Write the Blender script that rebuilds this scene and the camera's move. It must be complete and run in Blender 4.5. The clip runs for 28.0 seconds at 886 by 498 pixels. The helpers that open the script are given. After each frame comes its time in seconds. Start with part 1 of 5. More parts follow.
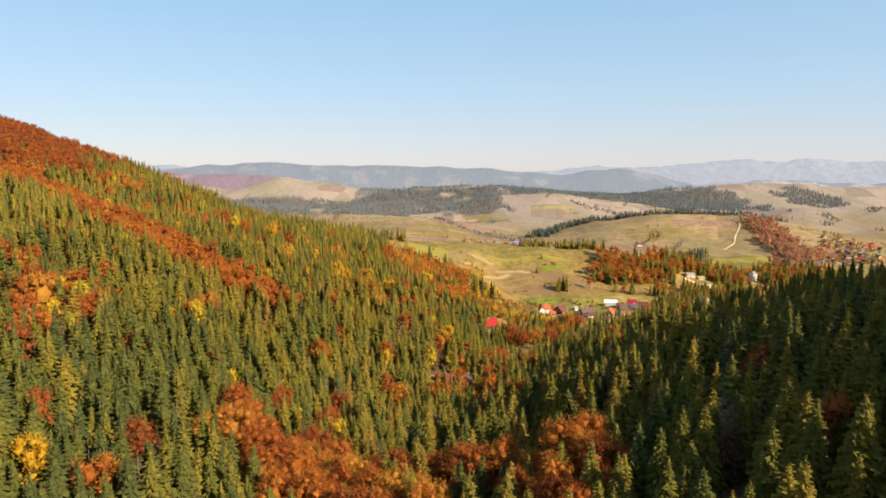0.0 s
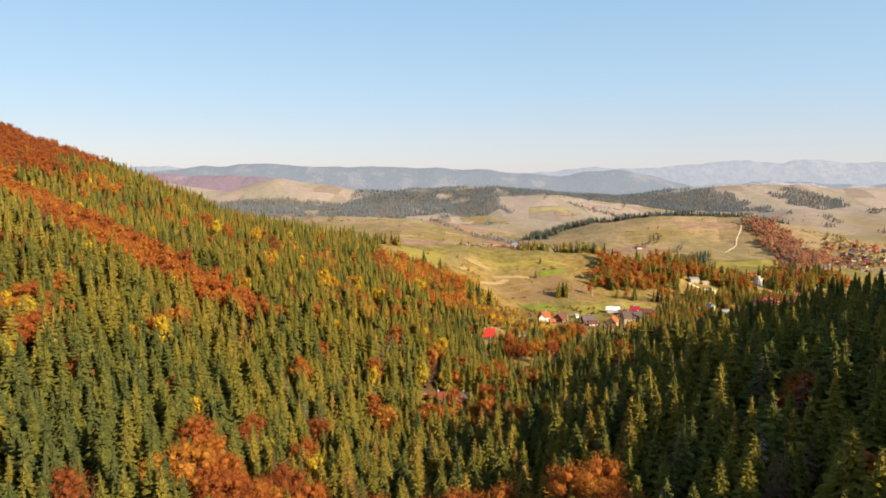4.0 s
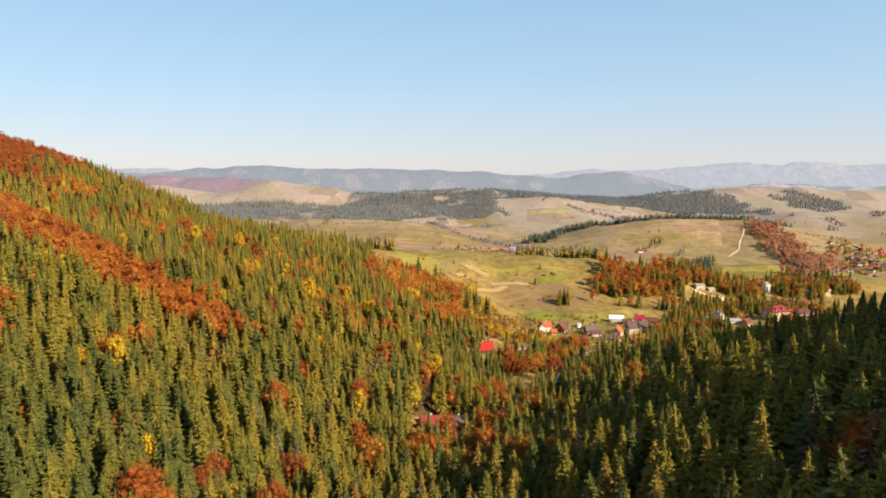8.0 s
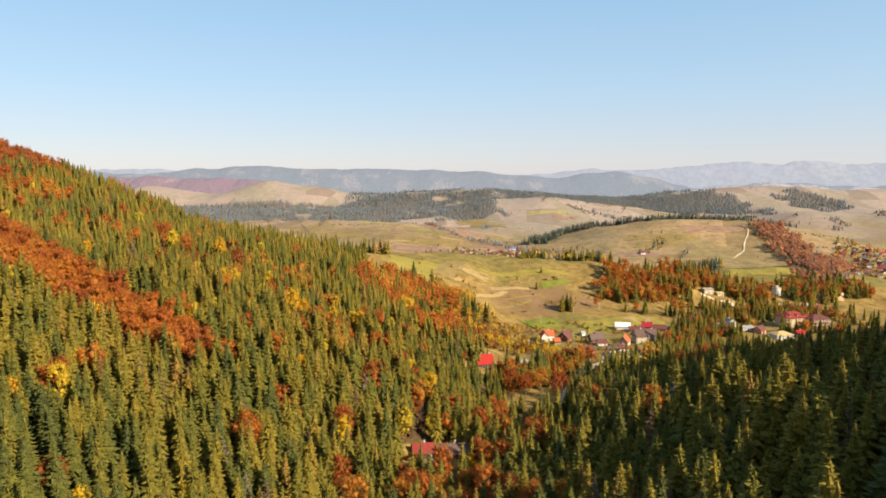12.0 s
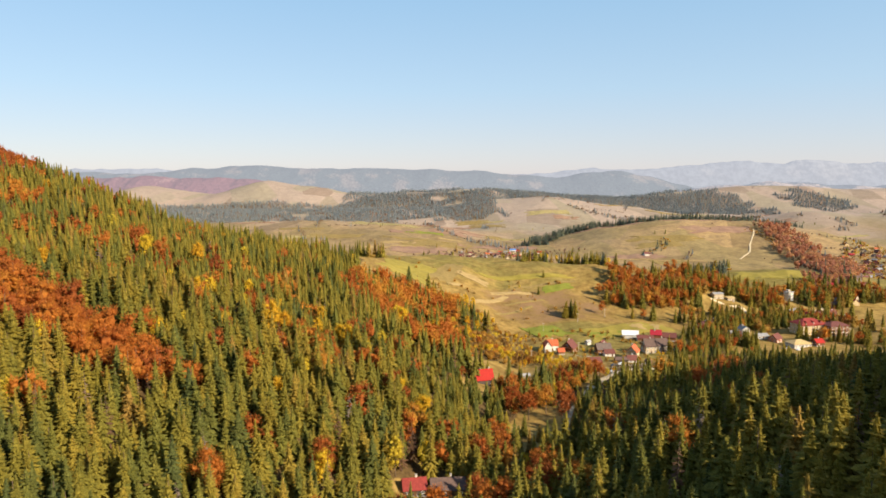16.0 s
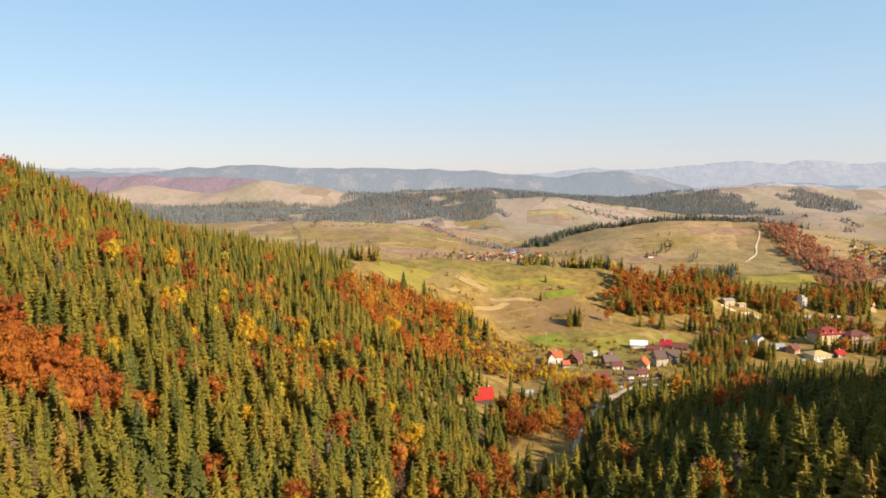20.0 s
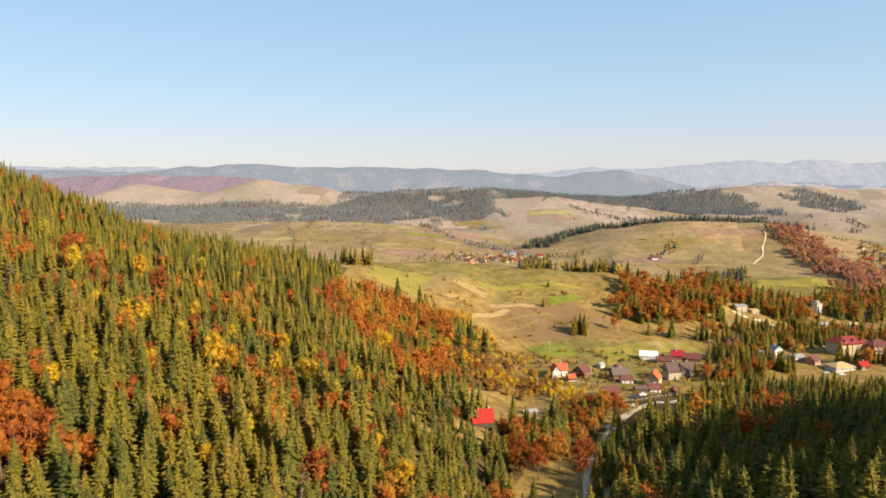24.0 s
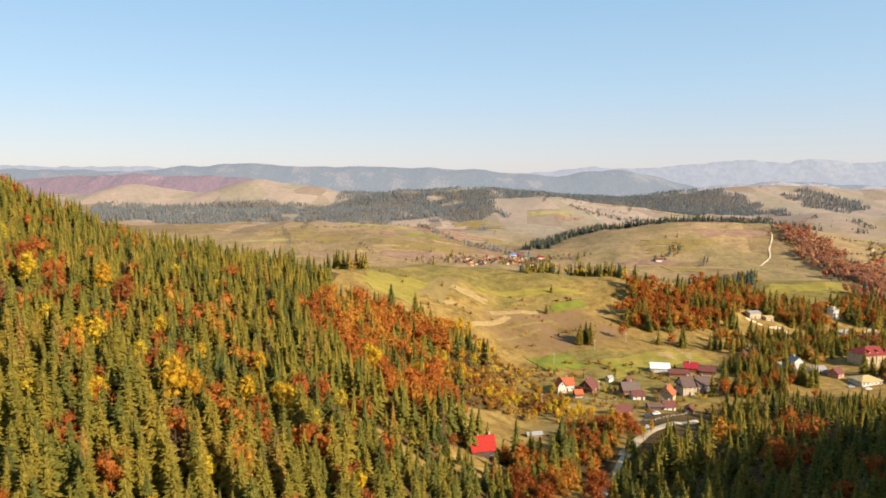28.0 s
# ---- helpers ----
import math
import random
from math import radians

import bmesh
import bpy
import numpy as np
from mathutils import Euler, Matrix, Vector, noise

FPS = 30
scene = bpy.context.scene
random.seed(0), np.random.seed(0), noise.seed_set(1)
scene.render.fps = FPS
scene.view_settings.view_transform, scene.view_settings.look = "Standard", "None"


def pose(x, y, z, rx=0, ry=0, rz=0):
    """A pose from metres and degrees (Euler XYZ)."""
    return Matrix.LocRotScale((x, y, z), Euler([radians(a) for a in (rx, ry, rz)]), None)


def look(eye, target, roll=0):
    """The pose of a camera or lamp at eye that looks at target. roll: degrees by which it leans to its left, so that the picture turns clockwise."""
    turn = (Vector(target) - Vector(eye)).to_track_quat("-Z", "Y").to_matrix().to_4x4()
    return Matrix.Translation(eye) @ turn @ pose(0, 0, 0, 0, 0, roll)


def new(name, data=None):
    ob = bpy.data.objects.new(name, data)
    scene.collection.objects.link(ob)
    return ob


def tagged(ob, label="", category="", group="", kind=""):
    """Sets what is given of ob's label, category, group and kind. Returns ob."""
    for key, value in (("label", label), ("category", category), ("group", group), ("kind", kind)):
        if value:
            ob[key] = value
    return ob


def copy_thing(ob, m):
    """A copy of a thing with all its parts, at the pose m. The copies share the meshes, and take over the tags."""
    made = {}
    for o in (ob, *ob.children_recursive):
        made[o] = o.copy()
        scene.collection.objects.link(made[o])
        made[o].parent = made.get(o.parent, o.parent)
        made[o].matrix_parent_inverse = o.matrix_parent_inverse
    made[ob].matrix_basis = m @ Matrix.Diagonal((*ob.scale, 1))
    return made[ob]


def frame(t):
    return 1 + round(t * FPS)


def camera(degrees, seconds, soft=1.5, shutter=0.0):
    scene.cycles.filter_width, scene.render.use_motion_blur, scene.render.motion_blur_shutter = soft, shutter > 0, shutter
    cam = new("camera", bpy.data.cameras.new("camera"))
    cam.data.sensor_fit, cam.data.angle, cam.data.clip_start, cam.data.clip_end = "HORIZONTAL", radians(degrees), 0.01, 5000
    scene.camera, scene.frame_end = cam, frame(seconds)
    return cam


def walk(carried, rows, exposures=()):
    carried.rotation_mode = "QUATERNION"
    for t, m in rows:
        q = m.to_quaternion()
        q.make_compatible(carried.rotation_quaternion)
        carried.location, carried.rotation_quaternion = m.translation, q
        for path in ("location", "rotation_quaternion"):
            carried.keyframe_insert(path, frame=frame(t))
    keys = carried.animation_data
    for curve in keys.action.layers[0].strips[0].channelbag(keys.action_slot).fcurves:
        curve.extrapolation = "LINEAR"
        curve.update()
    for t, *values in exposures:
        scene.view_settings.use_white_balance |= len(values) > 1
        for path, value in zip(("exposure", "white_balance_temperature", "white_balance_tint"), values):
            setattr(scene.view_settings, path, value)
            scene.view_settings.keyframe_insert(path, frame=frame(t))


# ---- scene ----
cam = camera(67.94, 28.0, soft=1.68)
PATH = [
    (0, look((-0.00, 0.00, 94.62), (-25.1, 992.6, -24.3), 0.07)),
    (2, look((0.77, 13.19, 94.72), (-22.2, 1005.8, -24.3), -0.00)),
    (4, look((1.54, 26.91, 94.81), (-19.4, 1019.8, -22.3), 0.04)),
    (6, look((2.31, 41.08, 94.88), (-16.9, 1034.2, -20.4), 0.07)),
    (8, look((3.08, 55.65, 94.94), (-14.8, 1049.0, -19.2), 0.06)),
    (10, look((3.83, 70.56, 94.98), (-13.1, 1063.9, -18.9), -0.00)),
    (12, look((4.58, 85.75, 95.00), (-11.8, 1079.1, -19.1), -0.07)),
    (14, look((5.31, 101.15, 95.00), (-10.6, 1094.4, -19.6), -0.12)),
    (16, look((6.03, 116.72, 94.99), (-9.5, 1110.0, -19.9), -0.12)),
    (18, look((6.73, 132.37, 94.96), (-8.4, 1125.6, -20.1), -0.08)),
    (20, look((7.42, 148.07, 94.92), (-7.2, 1141.3, -20.3), -0.03)),
    (22, look((8.08, 163.74, 94.86), (-6.0, 1156.9, -20.7), 0.01)),
    (24, look((8.71, 179.33, 94.79), (-4.7, 1172.5, -21.5), 0.02)),
    (26, look((9.32, 194.77, 94.70), (-3.5, 1187.8, -22.3), -0.00)),
    (28, look((9.90, 210.00, 94.61), (-2.6, 1203.1, -22.3), 0.04)),
]
walk(cam, PATH, exposures=[(0, 1.02), (28, 1.02)])

# ---- world and light ----
SUN_EL, SUN_AZ = radians(28.3), radians(124)      # azimuth clockwise from north (+y)
world = bpy.data.worlds.new("sky")
scene.world = world
world.use_nodes = True
wn = world.node_tree.nodes
sky = wn.new("ShaderNodeTexSky")
sky.sky_type, sky.sun_disc = "NISHITA", False
sky.sun_elevation, sky.sun_rotation = SUN_EL, SUN_AZ
sky.altitude, sky.air_density, sky.dust_density, sky.ozone_density = 500, 1.0, 0.35, 2.5
wn["Background"].inputs["Strength"].default_value = 0.084
thin = wn.new("ShaderNodeMix")      # thin autumn haze evens the clear sky out
thin.data_type = "RGBA"
thin.inputs["Factor"].default_value = 0.78
rise = wn.new("ShaderNodeSeparateXYZ")
world.node_tree.links.new(wn.new("ShaderNodeTexCoord").outputs["Generated"], rise.inputs["Vector"])
veil = wn.new("ShaderNodeValToRGB")     # milky at the horizon, blue above
while len(veil.color_ramp.elements) < 4:
    veil.color_ramp.elements.new(0.5)
for el, (p, c) in zip(veil.color_ramp.elements, ((0.0, (0.725, 0.69, 0.72)), (0.12, (0.53, 0.715, 0.86)), (0.25, (0.395, 0.645, 0.86)), (0.75, (0.27, 0.42, 0.64)))):
    el.position, el.color = p, (*c, 1)
world.node_tree.links.new(rise.outputs["Z"], veil.inputs["Fac"])
gain = wn.new("ShaderNodeMix")
gain.data_type, gain.blend_type = "RGBA", "MULTIPLY"
gain.inputs["Factor"].default_value, gain.inputs["B"].default_value = 1.0, (5.6, 5.6, 5.8, 1)
world.node_tree.links.new(veil.outputs["Color"], gain.inputs["A"])
world.node_tree.links.new(gain.outputs["Result"], thin.inputs["B"])
world.node_tree.links.new(sky.outputs["Color"], thin.inputs["A"])
world.node_tree.links.new(thin.outputs["Result"], wn["Background"].inputs["Color"])
sun_data = bpy.data.lights.new("sun", "SUN")
sun_data.energy, sun_data.angle, sun_data.color = 5.0, radians(0.6), (1.0, 0.85, 0.64)
sun = new("sun", sun_data)
sun.matrix_basis = look((math.sin(SUN_AZ) * math.cos(SUN_EL) * 900, math.cos(SUN_AZ) * math.cos(SUN_EL) * 900, math.sin(SUN_EL) * 900), (0, 0, 0))


# ---- materials ----
def material(name, rough=0.9, spec=0.2):
    m = bpy.data.materials.new(name)
    m.use_nodes = True
    nt = m.node_tree
    bsdf = nt.nodes["Principled BSDF"]
    bsdf.inputs["Roughness"].default_value = rough
    bsdf.inputs["Specular IOR Level"].default_value = spec
    return m, nt, bsdf


def link(nt, a, b):
    nt.links.new(a, b)


def noise_node(nt, scale, detail=4.0, rough=0.6, source=None):
    n = nt.nodes.new("ShaderNodeTexNoise")
    n.inputs["Scale"].default_value, n.inputs["Detail"].default_value, n.inputs["Roughness"].default_value = scale, detail, rough
    if source is None:
        source = nt.nodes.new("ShaderNodeNewGeometry").outputs["Position"]
    link(nt, source, n.inputs["Vector"])
    return n.outputs["Fac"]


def ramp_node(nt, fac, stops):
    r = nt.nodes.new("ShaderNodeValToRGB")
    e = r.color_ramp.elements
    while len(e) < len(stops):
        e.new(0.5)
    for el, (p, c) in zip(e, stops):
        el.position, el.color = p, (*c, 1)
    link(nt, fac, r.inputs["Fac"])
    return r.outputs["Color"]


def mix_node(nt, fac, a, b, kind="MIX"):
    m = nt.nodes.new("ShaderNodeMix")
    m.data_type, m.blend_type = "RGBA", kind
    for sock, v in ((m.inputs["Factor"], fac), (m.inputs["A"], a), (m.inputs["B"], b)):
        if isinstance(v, (int, float)):
            sock.default_value = v
        elif isinstance(v, tuple):
            sock.default_value = (*v, 1)
        else:
            link(nt, v, sock)
    return m.outputs["Result"]


def math_node(nt, op, a, b=0.0, clamp=False):
    m = nt.nodes.new("ShaderNodeMath")
    m.operation, m.use_clamp = op, clamp
    for sock, v in ((m.inputs[0], a), (m.inputs[1], b)):
        if isinstance(v, (int, float)):
            sock.default_value = v
        else:
            link(nt, v, sock)
    return m.outputs[0]


def step_node(nt, v, lo, hi):
    m = nt.nodes.new("ShaderNodeMapRange")
    m.interpolation_type = "SMOOTHSTEP"
    m.inputs["From Min"].default_value, m.inputs["From Max"].default_value = lo, hi
    link(nt, v, m.inputs["Value"])
    return m.outputs["Result"]


def attr_node(nt, name):
    a = nt.nodes.new("ShaderNodeAttribute")
    a.attribute_name = name
    return a.outputs["Fac"]


def bump_node(nt, bsdf, height, strength, distance):
    b = nt.nodes.new("ShaderNodeBump")
    b.inputs["Strength"].default_value, b.inputs["Distance"].default_value = strength, distance
    link(nt, height, b.inputs["Height"])
    link(nt, b.outputs["Normal"], bsdf.inputs["Normal"])


def leaf_material(name, stops, own, through_light=0.36):
    """Foliage: tone of each tree from its object's random or from the tone that the joined trees carry, grain on top."""
    m, nt, bsdf = material(name, 0.75, 0.15)
    tone = nt.nodes.new("ShaderNodeObjectInfo").outputs["Random"] if own else attr_node(nt, "tone")
    col = ramp_node(nt, tone, stops)
    grain = noise_node(nt, 0.9, 3.0)
    col = mix_node(nt, step_node(nt, grain, 0.3, 0.75), mix_node(nt, 1.0, col, (0.74, 0.74, 0.72) if through_light < 0.44 else (0.8, 0.78, 0.8), "MULTIPLY"), mix_node(nt, 1.0, col, (1.28, 1.22, 1.1) if through_light < 0.44 else (1.12, 1.14, 1.15), "MULTIPLY"))
    speck = noise_node(nt, 2.6, 3.0, 0.7)
    if through_light < 0.44:
        col = mix_node(nt, step_node(nt, speck, 0.36, 0.62), mix_node(nt, 1.0, col, (0.7, 0.71, 0.72), "MULTIPLY"), mix_node(nt, 1.0, col, (1.12, 1.1, 1.05), "MULTIPLY"))
    link(nt, col, bsdf.inputs["Base Color"])
    bump_node(nt, bsdf, speck, 0.6, 0.25)
    if through_light:
        tr = nt.nodes.new("ShaderNodeBsdfTranslucent")
        link(nt, col, tr.inputs["Color"])
        mx = nt.nodes.new("ShaderNodeMixShader")
        mx.inputs["Fac"].default_value = through_light
        link(nt, bsdf.outputs["BSDF"], mx.inputs[1])
        link(nt, tr.outputs["BSDF"], mx.inputs[2])
        link(nt, mx.outputs["Shader"], nt.nodes["Material Output"].inputs["Surface"])
    return m


SPRUCE = [(0.0, (0.112, 0.132, 0.042)), (0.28, (0.18, 0.18, 0.038)), (0.55, (0.262, 0.222, 0.038)), (0.8, (0.335, 0.258, 0.042)), (1.0, (0.35, 0.222, 0.056))]
BEECH = [(0.0, (0.32, 0.092, 0.026)), (0.35, (0.42, 0.125, 0.026)), (0.7, (0.51, 0.18, 0.03)), (1.0, (0.57, 0.28, 0.04))]
BIRCH = [(0.0, (0.62, 0.34, 0.025)), (0.5, (0.74, 0.51, 0.035)), (1.0, (0.58, 0.45, 0.05))]
BUSH = [(0.0, (0.22, 0.13, 0.045)), (0.35, (0.36, 0.19, 0.042)), (0.7, (0.49, 0.265, 0.04)), (1.0, (0.36, 0.24, 0.06))]
BARE = [(0.0, (0.17, 0.095, 0.055)), (0.6, (0.25, 0.145, 0.08)), (1.0, (0.36, 0.30, 0.25))]
# these four hold distance haze in the leaf colour: duller, bluer, mostly paler
HAZY_FIR = [(0.0, (0.215, 0.26, 0.28)), (0.5, (0.255, 0.29, 0.30)), (1.0, (0.30, 0.30, 0.285))]
HAZY_MID_FIR = [(0.0, (0.105, 0.135, 0.115)), (0.5, (0.14, 0.165, 0.125)), (1.0, (0.19, 0.195, 0.12))]
HAZY_LEAF = [(0.0, (0.22, 0.14, 0.11)), (0.5, (0.27, 0.175, 0.12)), (1.0, (0.31, 0.23, 0.13))]
HAZY_RED = [(0.0, (0.37, 0.15, 0.1)), (0.5, (0.47, 0.205, 0.115)), (1.0, (0.54, 0.3, 0.13))]
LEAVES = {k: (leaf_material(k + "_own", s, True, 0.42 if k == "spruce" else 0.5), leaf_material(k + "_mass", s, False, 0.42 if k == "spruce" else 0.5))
          for k, s in (("spruce", SPRUCE), ("beech", BEECH), ("birch", BIRCH), ("bush", BUSH), ("bare", BARE), ("mid_fir", HAZY_MID_FIR), ("far_fir", HAZY_FIR), ("far_leaf", HAZY_LEAF), ("far_red", HAZY_RED))}


def plain(name, colour, rough=0.8, spec=0.25, scale=2.0, vary=0.25, metal=0.0):
    """A weathered surface: a base colour with stains at two scales and a slight relief."""
    m, nt, bsdf = material(name, rough, spec)
    src = nt.nodes.new("ShaderNodeTexCoord").outputs["Object"]
    n1, n2 = noise_node(nt, scale, 5.0, 0.65, src), noise_node(nt, scale * 9, 3.0, 0.6, src)
    lo, hi = tuple(c * (1 - vary) for c in colour), tuple(min(1.0, c * (1 + vary * 0.7)) for c in colour)
    c = mix_node(nt, step_node(nt, n1, 0.3, 0.7), lo, hi)
    c = mix_node(nt, math_node(nt, "MULTIPLY", n2, 0.3), c, tuple(x * 0.7 for x in colour))
    link(nt, c, bsdf.inputs["Base Color"])
    bsdf.inputs["Metallic"].default_value = metal
    bump_node(nt, bsdf, n2, 0.25, 0.02)
    return m


BARK = plain("bark", (0.16, 0.11, 0.075), 0.95, 0.1, 3.0, 0.4)


# ---- the lie of the land ----
def smooth(e0, e1, v):
    t = np.clip((v - e0) / (e1 - e0), 0, 1)
    return t * t * (3 - 2 * t)


def curve(v, *pairs):
    """A smooth line through a few (place, height) pairs."""
    p = np.array(pairs, float)
    k = np.clip(np.searchsorted(p[:, 0], v) - 1, 0, len(p) - 2)
    t = np.clip((v - p[k, 0]) / (p[k + 1, 0] - p[k, 0]), 0, 1)
    s = 0.5 * t + 0.5 * t * t * (3 - 2 * t)
    return p[k, 1] + (p[k + 1, 1] - p[k, 1]) * s


def knoll(x, y, cx, cy, sx, sy, h):
    return h * np.exp(-((x - cx) / sx) ** 2 - ((y - cy) / sy) ** 2)


def wave(x, y, scale, seed):
    """A cheap smooth unevenness of about -1 to 1."""
    r = np.random.RandomState(seed)
    out = 0.0
    for i in range(6):
        a, ph, f = r.uniform(0, 2 * np.pi), r.uniform(0, 2 * np.pi), r.uniform(0.6, 1.7) / scale
        out = out + np.sin((x * np.cos(a) + y * np.sin(a)) * f * 2 * np.pi + ph)
    return out / 3.2


def land(x, y):
    x, y = np.asarray(x, float), np.asarray(y, float)
    floor_z = curve(y, (-500, 40), (0, 14), (100, 3), (200, -7), (300, -18), (360, -21), (450, -25), (622, -40), (800, -53), (1050, -60), (1800, -62), (5000, -40))
    # the long wooded slope, falling to the valley from the west
    xv = curve(y, (-400, -60), (260, -38), (430, 45), (700, 60))
    sl = curve(y, (260, 0.55), (430, 0.40), (560, 0.456), (700, 0.456))
    d = np.maximum(xv - x, 0)
    west = sl * d * d / (d + 14) / (1 + d * 0.0012)
    west = west + 5.5 * smooth(10, 70, d)
    west = west * (1 - smooth(600, 1000, y + 0.1 * x))
    west = west + smooth(440, 620, y) * smooth(800, 690, y) * curve(x, (-560, 5), (-300, 3), (-245, -1), (-215, -7), (-178, -6), (-150, -1), (-133, 2), (-95, 5.5), (-65, 5.5), (-20, 0))
    # the dark spur to the east
    xr = curve(y, (-300, -20), (190, -8), (300, 4), (380, 42), (450, 86), (560, 110))
    cap = curve(y, (-300, 110), (150, 72), (220, 62), (300, 37), (380, 19), (440, 10), (500, 1), (560, 0), (700, 0))
    e = np.maximum(x - xr, 0)
    rise = 0.40 * e * e / (e + 10)
    east = cap * np.tanh(rise / np.maximum(cap, 1))
    z = floor_z + west + east
    # the meadow knoll behind the first slope, the wooded bank beside it
    z = z + knoll(x, y, 40, 850, 190, 150, 51) + knoll(x, y, 420, 930, 170, 110, 30) + knoll(x, y, 215, 806, 100, 56, 23)
    # western hill and near-right crest; the other knolls are unseen shadow blockers
    z = z + knoll(x, y, -560, 640, 210, 200, 38) + knoll(x, y, 222, 140, 52, 36, 44) + knoll(x, y, 300, 40, 60, 90, 10) + knoll(x, y, 355, 255, 85, 120, 104) + knoll(x, y, 197, 322, 42, 55, 14) + knoll(x, y, 212, 75, 55, 45, 54) + knoll(x, y, 222, 190, 44, 42, 34) + knoll(x, y, 268, 226, 40, 46, 34)
    z = z + smooth(0, 150, x - 0.72 * y - 6) * knoll(x, y, 435, 390, 125, 100, 74)     # unseen high ground beside the valley, added to shade the spur
    z = z + 1.2 * wave(x, y, 70, 3) + 0.5 * wave(x, y, 23, 4)
    return z + far_land(x, y)


def ridge(x, y, y0, near, back, *pairs):
    w = np.where(y < y0, near, back)
    return curve(x, *pairs) * np.exp(-((y - y0) / w) ** 2)


def far_land(x, y):
    up = smooth(950, 1250, y)
    k = 0.0
    for r in FAR_RIDGES:
        h = ridge(x, y, *r)
        k = np.maximum(k, h) + 0.15 * np.minimum(k, h)
    return up * (k + 4 * wave(x, y, 420, 8) * smooth(1200, 1700, y))


# each: the line on which it stands, how it falls to the near and the far side, its height along x
FAR_RIDGES = [
    (1540, 190, 150, (60, 0), (200, 5), (330, 36), (470, 53), (640, 53), (760, 36), (880, 4), (1000, 0)),
    (1700, 340, 130, (-900, 40), (-520, 38), (-150, 40), (-40, 28), (60, 8), (150, 0)),
    (2000, 220, 190, (650, 0), (800, 16), (1000, 40), (1300, 46), (2400, 50)),
    (2350, 230, 190, (-500, 20), (0, 34), (150, 66), (300, 74), (560, 48), (800, 10), (950, 10)),
    (2880, 240, 250, (-2000, 40), (-1480, 60), (-1290, 98), (-1010, 66), (-770, 122), (-600, 96), (-420, 66), (-150, 72), (120, 84), (300, 66), (700, 40), (900, 66), (1130, 86), (1290, 98), (1600, 80), (2000, 84), (2800, 74)),
]


def height(x, y):
    return float(land(np.array([x]), np.array([y]))[0])


# ---- zones of the land ----
def seg_dist(x, y, ax, ay, bx, by):
    dx, dy = bx - ax, by - ay
    t = np.clip(((x - ax) * dx + (y - ay) * dy) / (dx * dx + dy * dy), 0, 1)
    return np.hypot(x - ax - t * dx, y - ay - t * dy)


def line_dist(x, y, *pts):
    d = 1e9
    for (ax, ay), (bx, by) in zip(pts, pts[1:]):
        d = np.minimum(d, seg_dist(x, y, ax, ay, bx, by))
    return d


def blob(x, y, cx, cy, rx, ry, turn=0.0):
    c, s = np.cos(turn), np.sin(turn)
    u, v = (x - cx) * c + (y - cy) * s, -(x - cx) * s + (y - cy) * c
    return np.hypot(u / rx, v / ry)


ROAD = ((50, 340), (54, 370), (57, 405), (65, 440), (76, 463), (84, 481), (96, 502), (109, 517), (124, 526), (136, 533))


SPUR_EDGE = ((60, 450), (98, 478), (118, 498), (138, 520), (159, 546), (176, 562), (205, 578), (238, 576), (284, 562), (340, 546))


def open_ground(x, y):
    """How far a place is meadow (1) or wood (0), without the belts of trees on it."""
    w = 6 * wave(x, y, 60, 11) + 3 * wave(x, y, 21, 12)
    m = smooth(0, 10, 34 - line_dist(x, y, (-40, 668), (0, 660), (50, 645), (82, 600), (86, 560), (120, 590), (150, 625), (260, 665)) + w) * (y > 535)
    m = np.maximum(m, smooth(-6, 6, y - 0.25 * x - 622 + w) * (x > -70))
    m = np.maximum(m, smooth(-8, 8, y - 690 + 1.0 * w) * (x <= -50))
    m = np.maximum(m, smooth(1.15, 0.85, blob(x, y, 36, 500, 27, 34) + w * 0.02))
    m = np.maximum(m, smooth(1.15, 0.85, blob(x, y, 50, 405, 19, 38, -0.25) + w * 0.02))
    m = np.maximum(m, smooth(1.15, 0.85, blob(x, y, -16, 440, 24, 6, -0.5) + w * 0.02))
    m = np.maximum(m, smooth(1.1, 0.9, blob(x, y, 60, 520, 34, 24, 0.3)))
    m = np.maximum(m, smooth(0, 4, 4.5 - line_dist(x, y, *ROAD)))
    m = np.maximum(m, smooth(0, 6, 8 - line_dist(x, y, (84, 486), (100, 530))))
    m = np.maximum(m, smooth(1.2, 0.9, blob(x, y, -2, 338, 15, 9)))
    m = np.maximum(m, smooth(1.2, 0.9, blob(x, y, 20, 450, 15, 13)))
    m = np.maximum(m, smooth(1.1, 0.9, blob(x, y, 120, 660, 70, 62)))
    m = np.maximum(m, smooth(1.1, 0.9, blob(x, y, 112, 590, 62, 44)))
    m = np.maximum(m, smooth(1.15, 0.85, blob(x, y, 56, 562, 24, 60, 0.15) + w * 0.02))
    m = np.maximum(m, smooth(-4, 5, y - 8 + 0.5 * w - curve(x, *SPUR_EDGE)) * (x > 165))
    return np.clip(m, 0, 1)


